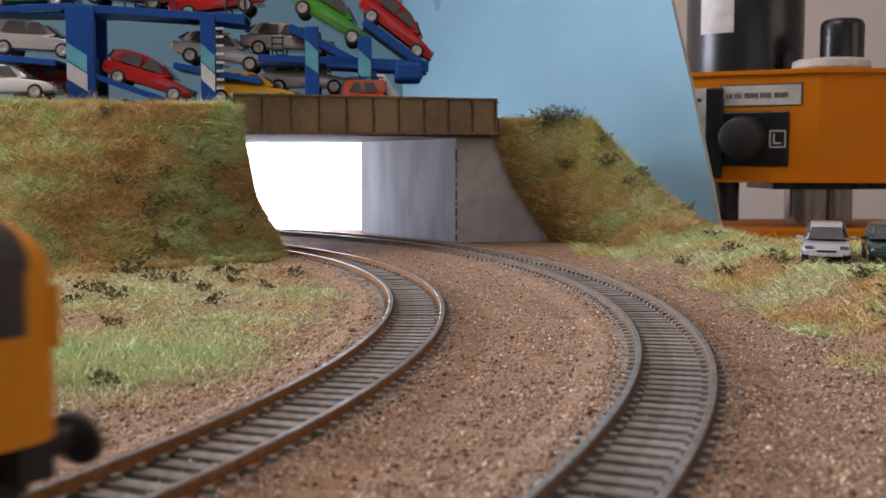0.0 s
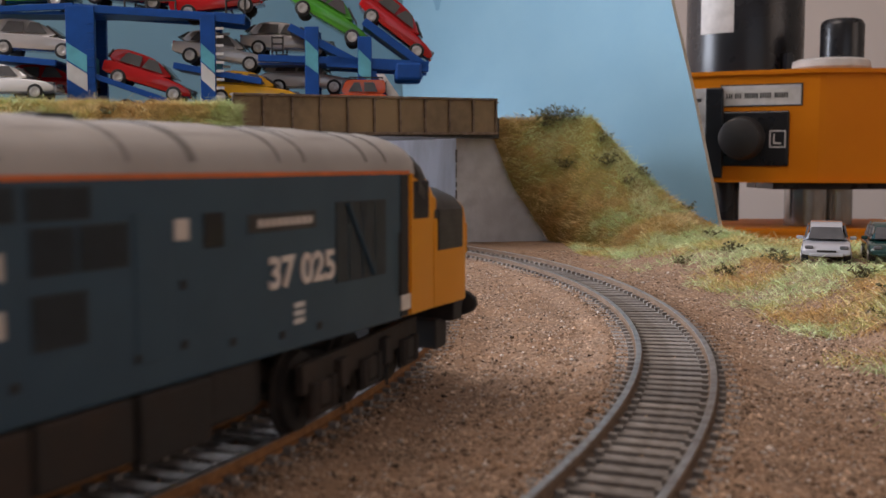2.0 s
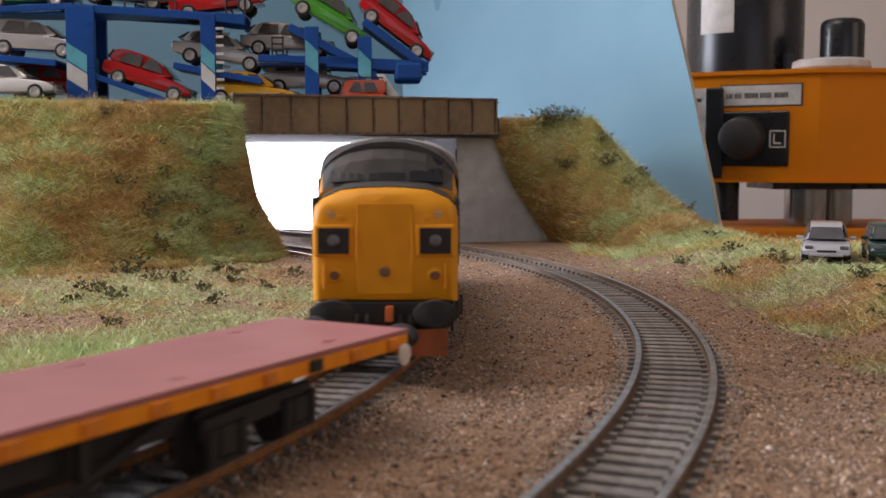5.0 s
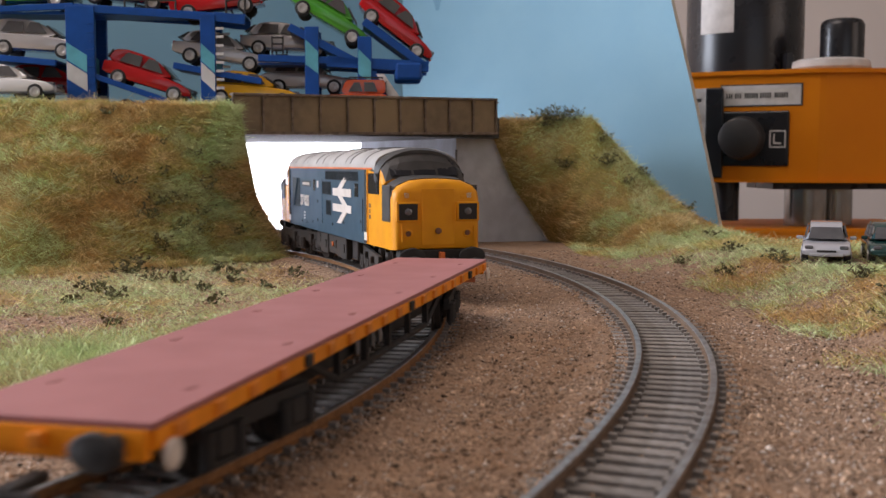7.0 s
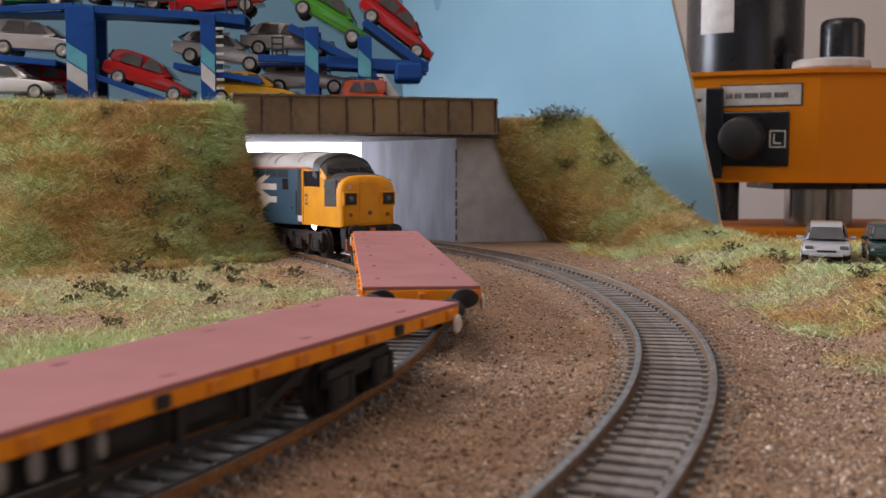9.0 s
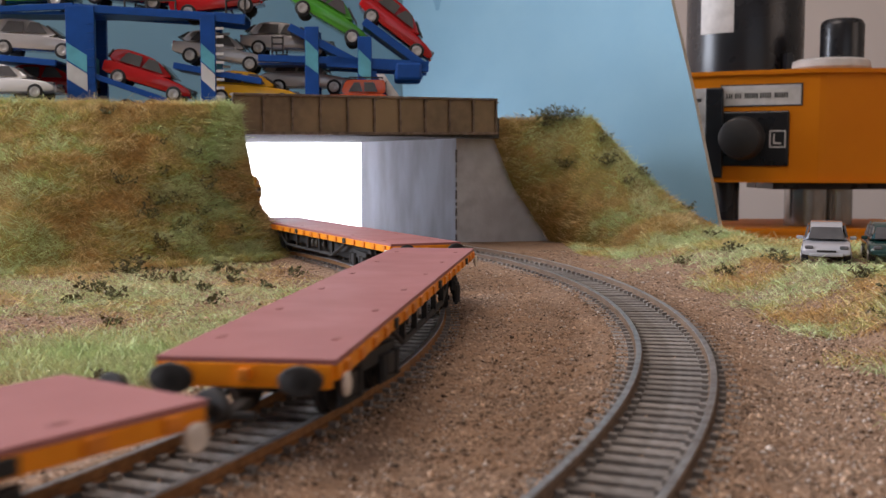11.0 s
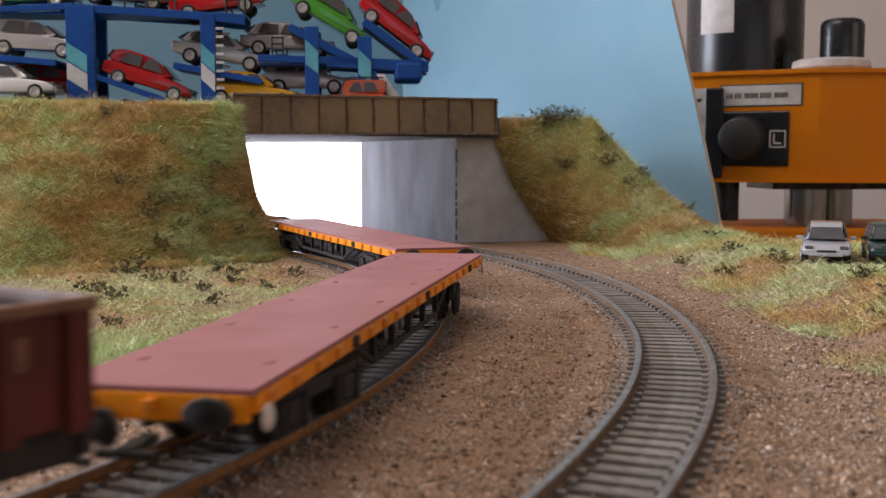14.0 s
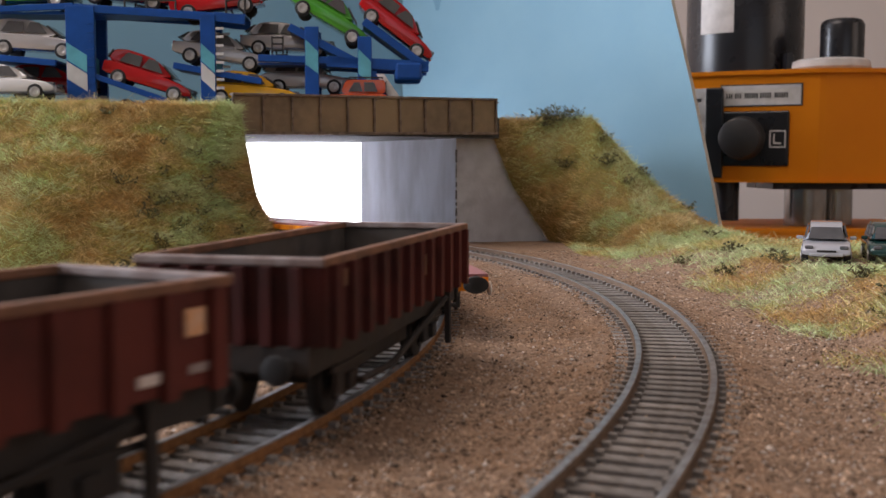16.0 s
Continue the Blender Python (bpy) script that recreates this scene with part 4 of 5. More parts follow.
def flat_wagon():
    L, w = FLAT_L / 2, 15.3
    top = holder("flat_wagon", label="long flat wagon with red oxide deck and orange sides", category="wagon", group="flat wagons")
    deck_bm = B(-L - 0.6, L + 0.6, -w - 0.5, w + 0.5, 14.3, 15.3, 0.15)
    part("deck", deck_bm, M_DECK, top, "red oxide painted deck")
    for i in range(6):
        x = -L + 20 + i * (2 * L - 40) / 5
        for s in (-1, 1):
            part("deck_fitting", B(x - 1.3, x + 1.3, s * 11 - 0.6, s * 11 + 0.6, 15.2, 15.42), M_DARKDECK, top)
    for s in (1, -1):
        part("side_beam", B(-L, L, s * w - 0.7, s * w + 0.7, 11.6, 14.3, 0.15), M_ORANGE, top, "orange side beam")
        for i in range(19):
            x = -L + 6 + i * (2 * L - 12) / 18
            part("stake_pocket", B(x - 1.6, x + 1.6, s * (w + 0.9) - 0.5, s * (w + 0.9) + 0.5, 12.0, 14.2, 0.2), M_ORANGE2 if i % 6 != 4 else M_BLACK, top)
        b = B(-L + 30, L - 30, s * 10 - 0.6, s * 10 + 0.6, 6.4, 12)
        for x0, z0, x1, z1 in ((-56, 11, -38, 4.6), (-38, 4.6, 38, 4.6), (38, 4.6, 56, 11)):
            rod(b, (x0, s * 13.5, z0), (x1, s * 13.5, z1), 0.8, seg=6)
        for x0 in (-38, -19, 0, 19, 38):
            box(b, x0 - 0.8, x0 + 0.8, s * 13.5 - 0.7, s * 13.5 + 0.7, 4.4, 12)
        part("truss", b, M_BLACK, top, "black truss rod underframe")
        # discs coloured pale for the light glimpsed under the deck
        for x in (-20, -14, -8, -2, 4):
            b = turned(bmesh.new(), [(0, 1.4), (0.3, 2.3), (0.9, 2.3), (1.2, 1.2)], (x, s * 11.2, 8.4), (0.55, s, 0.1), 14)
            part("brake_cylinder", b, M_LIT_DISC, top)
        for e in (1, -1):
            part("end_disc", turned(bmesh.new(), [(0, 0.6), (0.5, 2.1), (1.0, 2.2), (1.3, 1.7)], (e * (L - 2.6), s * (w + 0.7), 10.6), (0, s, 0), 16), M_DISC, top, "white hand-brake disc")
    # block for underframe clutter, added to hide lit ground and darken the underside
    part("brake_rigging", B(-54, 54, -4.5, 4.5, 2.2, 7.9, 0.4), M_BLACK, top, "black block of underframe clutter added to darken the underside")
    part("centre_sill", B(-L + 6, L - 6, -4, 4, 8.0, 13), M_BLACK, top)
    for e in (1, -1):
        hs = B(e * (L + 0.1) - 0.8, e * (L + 0.1) + 0.8, -w + 0.4, w - 0.4, 10.2, 14.3, 0.2)
        part("headstock", hs, M_ORANGE, top, "orange end beam")
        part("draw_hook", B(e * (L + 1.5) - 1, e * (L + 1.5) + 1, -0.9, 0.9, 11.6, 13.6, 0.2), M_ORANGE2, top)
        buffers(top, e * (L + 0.5), e, (-11, 11), 12.6, 2.7, True)
        coupling(top, e * (L + 0.5), e)
        bogie(top, e * 75, 17, (-11.5, 11.5), 5.6, 12.2, False, M_BLACK)
    rise(top, 1.0, 0.8)
    return top


FLAT_L = 237.0
M_DARKDECK = mat("worn_deck_fitting", (0.30, 0.11, 0.10), None, 0.6, scale=200)
M_ORANGE2 = mat("grimy_orange", (0.78, 0.24, 0.012), (0.6, 0.17, 0.01), 0.5, scale=250)
M_LIT_DISC = mat("pale_lit_disc", (0.42, 0.41, 0.40), (0.2, 0.19, 0.18), 0.6, scale=250)
FLATS = [flat_wagon()]
FLATS += [copy_thing(FLATS[0], place(-300, -900, 0)) for _ in range(2)]


def open_wagon(patches):
    L, w, t = 55.5, 17.2, 1.0
    top = holder("open_wagon", label="weathered maroon open box wagon with rusty rim, empty", category="wagon", group="open wagons")
    part("floor_panel", B(-L, L, -w, w, 17, 18, 0.1), M_INSIDE, top)
    for s in (1, -1):
        b = B(-L, L, s * w - t / 2, s * w + t / 2, 17.2, 31.2)
        for f in b.faces:
            if f.calc_center_median().y * s < w - t * 0.4:
                f.material_index = 1
        part("side_panel", b, [M_MAROON, M_INSIDE], top)
        part("rim", B(-L - 0.6, L + 0.6, s * w - 1.1, s * w + 1.1, 31.0, 32.6, 0.35), M_RUSTTOP, top, "rusty top rim")
        for i in range(12):
            x = -L + 3.5 + i * (2 * L - 7) / 11
            part("rib", prism(bmesh.new(), [(x - 1.2, 16.6), (x + 1.2, 16.6), (x + 0.9, 31.2), (x - 0.9, 31.2)], s * (w + 0.5), s * (w + 2.0)), M_MAROON, top)
        part("sole_bar", B(-L, L, s * 13.5 - 1.2, s * 13.5 + 1.2, 11.6, 17.0, 0.2), M_UNDER, top)
        for x in (-32, 32):
            b = B(x - 6, x + 6, s * 13.3 - 0.6, s * 13.3 + 0.6, 4.5, 13.0, 0.3)
            box(b, x - 2, x + 2, s * 14.2 - 0.9, s * 14.2 + 0.9, 5.2, 8.6, 0.4)
            box(b, x - 10, x + 10, s * 14 - 0.5, s * 14 + 0.5, 9.6, 10.9, 0.2)
            part("axle_guard", b, M_UNDER, top)
        b = bmesh.new()
        rod(b, (38, s * 16.4, 14.5), (-10, s * 16.4, 6.2), 0.75, seg=6)
        rod(b, (-10, s * 16.4, 6.2), (-32, s * 16.4, 6.8), 0.75, seg=6)
        part("brake_lever", b, M_UNDER, top)
        part("lever_guard", B(40, 42, s * 16.3 - 0.7, s * 16.3 + 0.7, 2.2, 17, 0.2), M_UNDER, top)
        for x, z, ww, hh, mm in patches:
            part("marking_patch", B(x - ww, x + ww, s * (w + 0.6) - 0.12, s * (w + 0.6) + 0.12, z - hh + 0.5, z + hh), mm, top)
    for e in (1, -1):
        b = B(e * L - t / 2, e * L + t / 2, -w, w, 17.2, 31.2)
        for f in b.faces:
            if f.calc_center_median().x * e < L - t * 0.4:
                f.material_index = 1
        part("end_panel", b, [M_MAROON, M_INSIDE], top)
        part("rim", B(e * L - 1.1, e * L + 1.1, -w - 0.8, w + 0.8, 31.05, 32.65, 0.35), M_ENDRIM, top)
        for y in (-13, -7.5, -2.5, 2.5, 7.5, 13):
            part("rib", B(e * (L + 1.2) - 0.8, e * (L + 1.2) + 0.8, y - 1.0, y + 1.0, 17.2, 31, 0.15), M_MAROON, top)
        part("headstock", B(e * (L + 0.6) - 1, e * (L + 0.6) + 1, -15.5, 15.5, 12.4, 17.2, 0.2), M_UNDER, top)
        buffers(top, e * (L + 1.2), e, (-11.4, 11.4), 14.0, 2.7)
        coupling(top, e * (L + 1), e)
        wheelset(top, e * 32, 6.6)
    part("brake_gear", B(-22, 22, -10.5, 10.5, 6, 13, 0.5), M_UNDER, top)
    return top


OPENS = [open_wagon(((44, 26.5, 2.0, 2.2, M_RUSTTOP), (14, 25, 2.4, 2.6, M_RUSTTOP), (-30, 22, 2.2, 2.6, M_RUSTTOP), (-44, 28, 1.8, 1.8, M_RUSTTOP))),
         open_wagon(((48.4, 26.4, 1.9, 2.2, M_LABEL), (40, 19.6, 2.6, 1.0, M_LOGO), (49, 19.8, 2.0, 0.9, M_ENDRIM), (10, 24, 2.2, 2.2, M_RUSTTOP)))]


# ---- grass fibres, sprigs ----
def fibres(name, pts, normals, length, width, groups, label, lean=0.9):
    """Short fibres laid over a surface in loose tufts, sorted by colour patches into several kinds."""
    n = len(pts)
    tuft = fbm(pts[:, 0], pts[:, 1] + pts[:, 2] * 0.9, 0.06, 5.0) * 4
    a = rng.uniform(0, 6.28, n) * 0.85 + tuft
    d = np.c_[np.cos(a), np.sin(a), np.zeros(n)] * lean + normals * rng.uniform(0.15, 1.0, (n, 1)) + np.array([0, 0, 0.25])
    d /= np.linalg.norm(d, axis=1)[:, None]
    ln = length * rng.lognormal(0, 0.35, n)
    side = np.cross(d, rng.normal(0, 1, (n, 3)))
    side /= np.linalg.norm(side, axis=1)[:, None]
    side *= width * rng.uniform(0.6, 1.3, (n, 1))
    base = pts - d * 0.4
    mid = base + d * ln[:, None] * 0.55
    tip = base + d * ln[:, None] + np.array([0, 0, -0.18]) * ln[:, None]
    v = np.stack([base - side, base + side, mid + side * 0.8, mid - side * 0.8, tip], 1)
    pick = fbm(pts[:, 0], pts[:, 1] + pts[:, 2] * 1.1, 0.02, 9.0) * 1.5 + fbm(pts[:, 0], pts[:, 1] + pts[:, 2], 0.09, 2.0) * 0.45 + rng.normal(0, 0.13, n) - 0.08
    edges = [-9] + [g[0] for g in groups]
    for (lim, material, kind), lo in zip(groups, edges):
        sel = (pick >= lo) & (pick < lim)
        if not sel.any():
            continue
        w = v[sel].reshape(-1, 3)
        m = int(sel.sum())
        f = (np.array([(0, 1, 2), (0, 2, 3), (3, 2, 4)])[None] + 5 * np.arange(m)[:, None, None]).reshape(-1, 3)
        tagged(soup(name, w, f, material), kind + " " + label, "grass", kind="stuff")


def bank_samples(rows, n, v1=0.86, v0=0.0):
    u, v = rng.random(n), v0 + (v1 - v0) * rng.random(n)
    p = np.array([bank_point(rows, a, b) for a, b in zip(u, v)])
    q = np.array([bank_point(rows, min(a + 0.004, 1), b) for a, b in zip(u, v)]) - p
    r = np.array([bank_point(rows, a, b + 0.006) for a, b in zip(u, v)]) - p
    nn = np.cross(q, r)
    nn /= np.linalg.norm(nn, axis=1)[:, None] + 1e-9
    nn *= np.where(nn[:, 2:] < 0, -1, 1)
    return p, nn


HILL = ((-0.26, M_BRIGHT, "pale green"), (0.0, M_GRASS, "olive green"), (0.46, M_STRAW, "straw coloured"), (9, M_RUST_FIBRE, "rusty brown"))
p, nn = bank_samples(LEFT_ROWS, 100000)
keep = p[:, 0] > -330
fibres("bank_grass", p[keep], nn[keep], 5.0, 0.115, HILL, "matted dry fibres on the steep bank")
p, nn = bank_samples(LEFT_ROWS, 9000, 0.09)
keep = p[:, 0] > -330
p[:, 1] -= rng.uniform(0, 16, len(p))
p[:, 2] = np.maximum(np.minimum(p[:, 2], -3.0), -4.6)
fibres("bank_grass", p[keep], np.tile([0, -0.3, 0.95], (int(keep.sum()), 1)), 5.5, 0.11, HILL, "longer fibres along the foot of the bank")
p, nn = bank_samples(LEFT_ROWS, 16000, 0.8, 0.58)
keep = (p[:, 0] > -330) & (p[:, 2] > 73) & (rng.random(len(p)) < 0.8)
fibres("bank_grass", p[keep], np.tile([0, -0.25, 1.0], (int(keep.sum()), 1)), 5.4, 0.09, ((-0.25, M_BRIGHT, "pale green"), (9, M_STRAW, "straw coloured")), "fuzzy upright fibres along the crest", 0.55)
p, nn = bank_samples(RIGHT_ROWS, 48000)
keep = p[:, 0] < 300
fibres("bank_grass", p[keep], nn[keep], 5.0, 0.115, HILL, "matted dry fibres on the falling bank")


def verge(n, x0, x1, y0, y1, rule):
    x, y = rng.uniform(x0, x1, n), rng.uniform(y0, y1, n)
    keep = rng.random(n) < rule(x, y)
    x, y = x[keep], y[keep]
    z = np.array([ground_z(a, b) for a, b in zip(x, y)])
    return np.c_[x, y, z], np.tile([0, 0, 1.0], (len(x), 1))


def left_rule(x, y):
    d = INNER.gap(x, y)
    patch = fbm(x, y, 0.02, 3.0)
    near_bank = np.clip((y - 300) / 200, 0, 1)
    k = np.clip((d - 31 + near_bank * 8 + patch * 14) / 16, 0, 1) * np.clip((y - 215) / 60, 0, 1)
    bare = np.exp(-((x + 134) / 30) ** 2 - ((y - 350) / 20) ** 2)
    return k * np.clip(1.3 - (y - 320) / 280, 0.45, 1) * np.clip(1 - 1.6 * bare, 0, 1) * np.clip(0.85 + patch, 0.2, 1)


def right_rule(x, y):
    d = -OUTER.gap(x, y)
    patch = fbm(x, y, 0.022, 6.0)
    return np.clip((d - 47 + patch * 22) / 18, 0, 1) * np.clip((y - 190) / 90, 0, 1) * np.clip(0.8 + patch, 0.2, 1) * \
        (1 - np.clip(1.3 - np.hypot((x - 178) / 34, (y - 462) / 26), 0, 1))


LOW = ((-0.05, M_BRIGHT, "pale green"), (0.3, M_GRASS, "olive green"), (0.45, M_STRAW, "straw coloured"), (9, M_RUST_FIBRE, "rusty brown"))
LOWL = ((0.14, M_BRIGHT, "pale green"), (0.3, M_GRASS, "olive green"), (0.75, M_STRAW, "straw coloured"), (9, M_RUST_FIBRE, "rusty brown"))
p, nn = verge(110000, -330, -30, 215, 600, left_rule)
fibres("verge_grass", p, nn, 3.6, 0.1, LOWL, "short fibres beside the inner track", 1.1)
p, nn = verge(60000, -140, -25, 225, 345, lambda x, y: np.exp(-((x + 92) / 26) ** 2 - ((y - 283) / 30) ** 2) * (INNER.gap(x, y) > 21))
fibres("verge_grass", p, nn, 4.2, 0.09, ((9, M_BRIGHT, "pale green"),), "upright fuzzy fibres in a bright patch", 0.6)
p, nn = verge(9000, -170, -20, 225, 560, lambda x, y: (INNER.gap(x, y) > 17) * 0.5)
fibres("verge_grass", p, nn, 5.0, 0.06, ((9, M_STRAW, "straw coloured"),), "stray fibres strewn on the ballast", 2.5)
p, nn = verge(140000, 80, 300, 190, 700, right_rule)
fibres("verge_grass", p, nn, 4.8, 0.1, LOW, "short fibres beside the outer track", 1.1)


def sprig(x, y, z, size, n, leafy=0.7):
    """A dark dry sprig with forked stalks and a few flecks of leaf."""
    bm = bmesh.new()
    for _ in range(n):
        a, e = random.uniform(0, 6.28), random.uniform(0.1, 0.95)
        d = Vector((math.cos(a) * math.cos(e), math.sin(a) * math.cos(e), math.sin(e)))
        p0 = Vector((random.uniform(-0.2, 0.2) * size, random.uniform(-0.2, 0.2) * size, 0))
        p1 = p0 + d * size * random.uniform(0.4, 0.8)
        rod(bm, p0, p1, 0.22, 0.15, 4, False)
        for _ in range(3):
            q = p1 + Vector((random.uniform(-1, 1), random.uniform(-1, 1), random.uniform(-0.4, 1))) * size * 0.3
            rod(bm, p1, q, 0.15, 0.08, 3, False)
            for _ in range(3 if random.random() < leafy else 1):
                q = q + Vector((random.uniform(-1, 1), random.uniform(-1, 1), random.uniform(-1, 1))) * 0.9
                u = Vector((random.uniform(-1, 1), random.uniform(-1, 1), random.uniform(-1, 1))) * 0.7
                w = Vector((random.uniform(-1, 1), random.uniform(-1, 1), random.uniform(-1, 1))) * 0.7
                bm.faces.new([bm.verts.new(q + k) for k in (-u, w, u, -w)])
    return tagged(part("dry_sprig", bm, M_TWIG, m=place(x, y, z)), "small dark dry sprig lying on the grassy bank", "shrub", "dry sprigs")


def sprig_on(rows, u, v, size, n):
    q = bank_point(rows, u, v)
    return sprig(q.x, q.y - 1.0, q.z + 0.5, size, n)


for u, v, size, n in ((0.10, 0.30, 9, 7), (0.20, 0.33, 10, 9), (0.30, 0.28, 8, 7), (0.36, 0.38, 7, 8), (0.27, 0.14, 8, 8), (0.41, 0.2, 10, 12), (0.15, 0.12, 7, 7),
                      (0.44, 0.35, 9, 8), (0.34, 0.5, 7, 6), (0.47, 0.62, 7, 9), (0.22, 0.46, 6, 5), (0.4, 0.07, 9, 12), (0.06, 0.2, 8, 9), (0.13, 0.42, 9, 8), (0.25, 0.22, 9, 10), (0.34, 0.15, 8, 9), (0.39, 0.27, 9, 10)):
    sprig_on(LEFT_ROWS, u, v, size, n)
for u, v, size, n in ((0.17, 0.63, 17, 34), (0.21, 0.65, 14, 30), (0.2, 0.45, 9, 14), (0.27, 0.66, 10, 14), (0.36, 0.52, 12, 20), (0.36, 0.6, 8, 9), (0.42, 0.5, 7, 7), (0.5, 0.62, 7, 10), (0.62, 0.6, 8, 9), (0.66, 0.4, 7, 9)):
    sprig_on(RIGHT_ROWS, u, v, size, n)
for x, y, size, n in ((-152, 515, 13, 22), (-131, 478, 9, 12), (-146, 440, 9, 12), (-118, 470, 8, 9), (-128, 412, 8, 10), (-100, 440, 7, 8), (-142, 405, 6, 7), (-86, 400, 7, 7),
                      (-92, 470, 7, 9), (-78, 455, 6, 6), (-70, 500, 7, 8), (-98, 505, 9, 10), (-112, 515, 9, 10), (-80, 250, 5, 9), (-108, 345, 6, 6),
                      (142, 520, 9, 12), (150, 470, 10, 14), (126, 470, 8, 8), (158, 400, 9, 12), (150, 352, 8, 9), (170, 368, 9, 10), (137, 330, 6, 7), (182, 420, 8, 10), (118, 520, 7, 8)):
    sprig(x, y, ground_z(x, y) + 0.3, size * 0.85, n)


# ---- model cars ----
def smooth_outline(pts, k=3):
    """Rounds an outline by cutting its corners."""
    for _ in range(k):
        out = []
        for a, b in zip(pts, pts[1:] + pts[:1]):
            out += [(a[0] * 0.8 + b[0] * 0.2, a[1] * 0.8 + b[1] * 0.2), (a[0] * 0.2 + b[0] * 0.8, a[1] * 0.2 + b[1] * 0.8)]
        pts = out
    return pts


SALOON = ([(-27, 4), (-27, 9.6), (-26, 11.4), (-14, 12.2), (10, 11.6), (22, 10.2), (27, 7.6), (27, 4)],
          [(-24.5, 11), (-18.5, 18), (-12, 19.6), (-1, 19.4), (6, 17.4), (16, 10.8)])
HATCH = ([(-25, 4), (-25.5, 9), (-25, 12), (-14, 12.6), (8, 12), (20, 10.4), (25, 8), (25, 4)],
         [(-24.5, 11.4), (-22.5, 18.6), (-15, 20.6), (-2, 20.2), (5, 18), (15, 11)])
OFFROAD = ([(-27, 5), (-27, 14), (-24, 14.4), (8, 14.2), (26, 13.4), (27, 12), (27, 5)],
           [(-26.5, 13.6), (-26, 23.2), (-24, 24), (-2, 24), (1, 23.2), (5, 13.6)])


def model_car(shape, colour, m, label, group="cars on the transporter", rack=False, mirrors=False, size=1.17):
    low, high = shape
    car = holder("model_car", m @ Matrix.Scale(size, 4), label, "car", group)
    bm = bmesh.new()
    o = smooth_outline(low, 2)
    rings = [[(x * k, y, 8 + (z - 8) * q) for x, z in o] for y, k, q in ((-11.4, 0.965, 0.72), (-11.1, 0.985, 0.9), (-9.5, 0.998, 1.0), (0, 1.0, 1.03), (9.5, 0.998, 1.0), (11.1, 0.985, 0.9), (11.4, 0.965, 0.72))]
    loft(bm, rings)
    body = part("body", bm, colour, car, smooth=True)
    bm = bmesh.new()
    o = smooth_outline(high, 2)
    mx = sum(x for x, _ in o) / len(o)
    loft(bm, [[(mx + (x - mx) * k, y * (1.0 if z < 13 else t), z) for x, z in o] for y, k, t in ((-10.2, 0.9, 0.74), (-9.6, 0.97, 0.8), (0, 1, 1), (9.6, 0.97, 0.8), (10.2, 0.9, 0.74))])
    part("cabin", bm, colour, car, smooth=True)
    # glazing: side windows, windscreen and rear window
    x0, x1 = min(x for x, _ in high), max(x for x, _ in high)
    zt, zb = max(z for _, z in high), min(z for _, z in high)
    h = zt - zb
    for s in (1, -1):
        for a, b in ((0.2, 0.47), (0.5, 0.8)):
            g = bmesh.new()
            pts = [(x0 + (x1 - x0) * (a - (0.02 if a < 0.3 else 0)), zb + h * 0.22), (x0 + (x1 - x0) * b, zb + h * 0.22),
                   (x0 + (x1 - x0) * (b if a < 0.3 else 0.68), zt - h * 0.17), (x0 + (x1 - x0) * (a + 0.06), zt - h * 0.17)]
            vs = [[g.verts.new((x, s * (w + (0 if z < zb + h * 0.5 else -1.35)), z)) for x, z in pts] for w in (9.5, 10.45)]
            for r in vs:
                g.faces.new(r)
            for i in range(4):
                g.faces.new((vs[0][i], vs[0][(i + 1) % 4], vs[1][(i + 1) % 4], vs[1][i]))
            part("side_window", g, M_CARGLASS, body)
    for e, xa, za, xb, zb2 in ((1, high[-1][0] - 1.5, high[-1][1] + 1.2, high[-2][0] + 0.4, high[-2][1] - 0.4), (-1, high[0][0] + 0.7, high[0][1] + 2.0, high[1][0] + 0.3, high[1][1] - 0.6)):
        g = bmesh.new()
        q = [(xa, -8.6, za), (xa, 8.6, za), (xb, 7.2, zb2), (xb, -7.2, zb2)]
        loft(g, [[(x + e * 0.1, y, z) for x, y, z in q], [(x + e * 0.9, y, z + 0.5) for x, y, z in q]])
        part("windscreen" if e > 0 else "rear_window", g, M_CARGLASS, body)
    xf, xr = max(x for x, _ in low), min(x for x, _ in low)
    for s in (1, -1):
        part("headlight", B(xf - 3.4, xf - 0.3, s * 8.2 - 2.0, s * 8.2 + 2.0, 8.0, 9.7, 0.5), M_LENS, car)
        part("tail_light", B(xr + 0.2, xr + 2.0, s * 8.8 - 1.5, s * 8.8 + 1.5, 9.2, 11.2, 0.4), P_RED, car)
        if mirrors:
            part("mirror", B(7.5, 9.2, s * 12.8 - 1.6, s * 12.8 + 1.6, 12, 13.8, 0.5), colour, car)
        for wx in (xf * 0.64, xr * 0.6):
            w = part("wheel", turned(bmesh.new(), [(0, 3.6), (0.4, 4.3), (3.0, 4.3), (3.4, 3.6)], (wx, s * 8.4, 4.3), (0, s, 0), 18), M_TYRE, car)
            part("hub", turned(bmesh.new(), [(0, 2.9), (0.3, 2.7), (0.45, 1.6), (0.2, 0.9)], (wx, s * 11.75, 4.3), (0, s, 0), 14), M_HUB, w)
    part("bumper", B(xf - 1.2, xf + 0.5, -8, 8, 4.4, 6.2, 0.5), colour, car)
    part("grille", B(xf - 0.6, xf + 0.3, -4.5, 4.5, 6.6, 7.6, 0.2), M_BLACK, car)
    if rack:
        b = bmesh.new()
        for y in (-8.5, 8.5):
            rod(b, (-24, y, 25.4), (-2, y, 25.4), 0.45, seg=6)
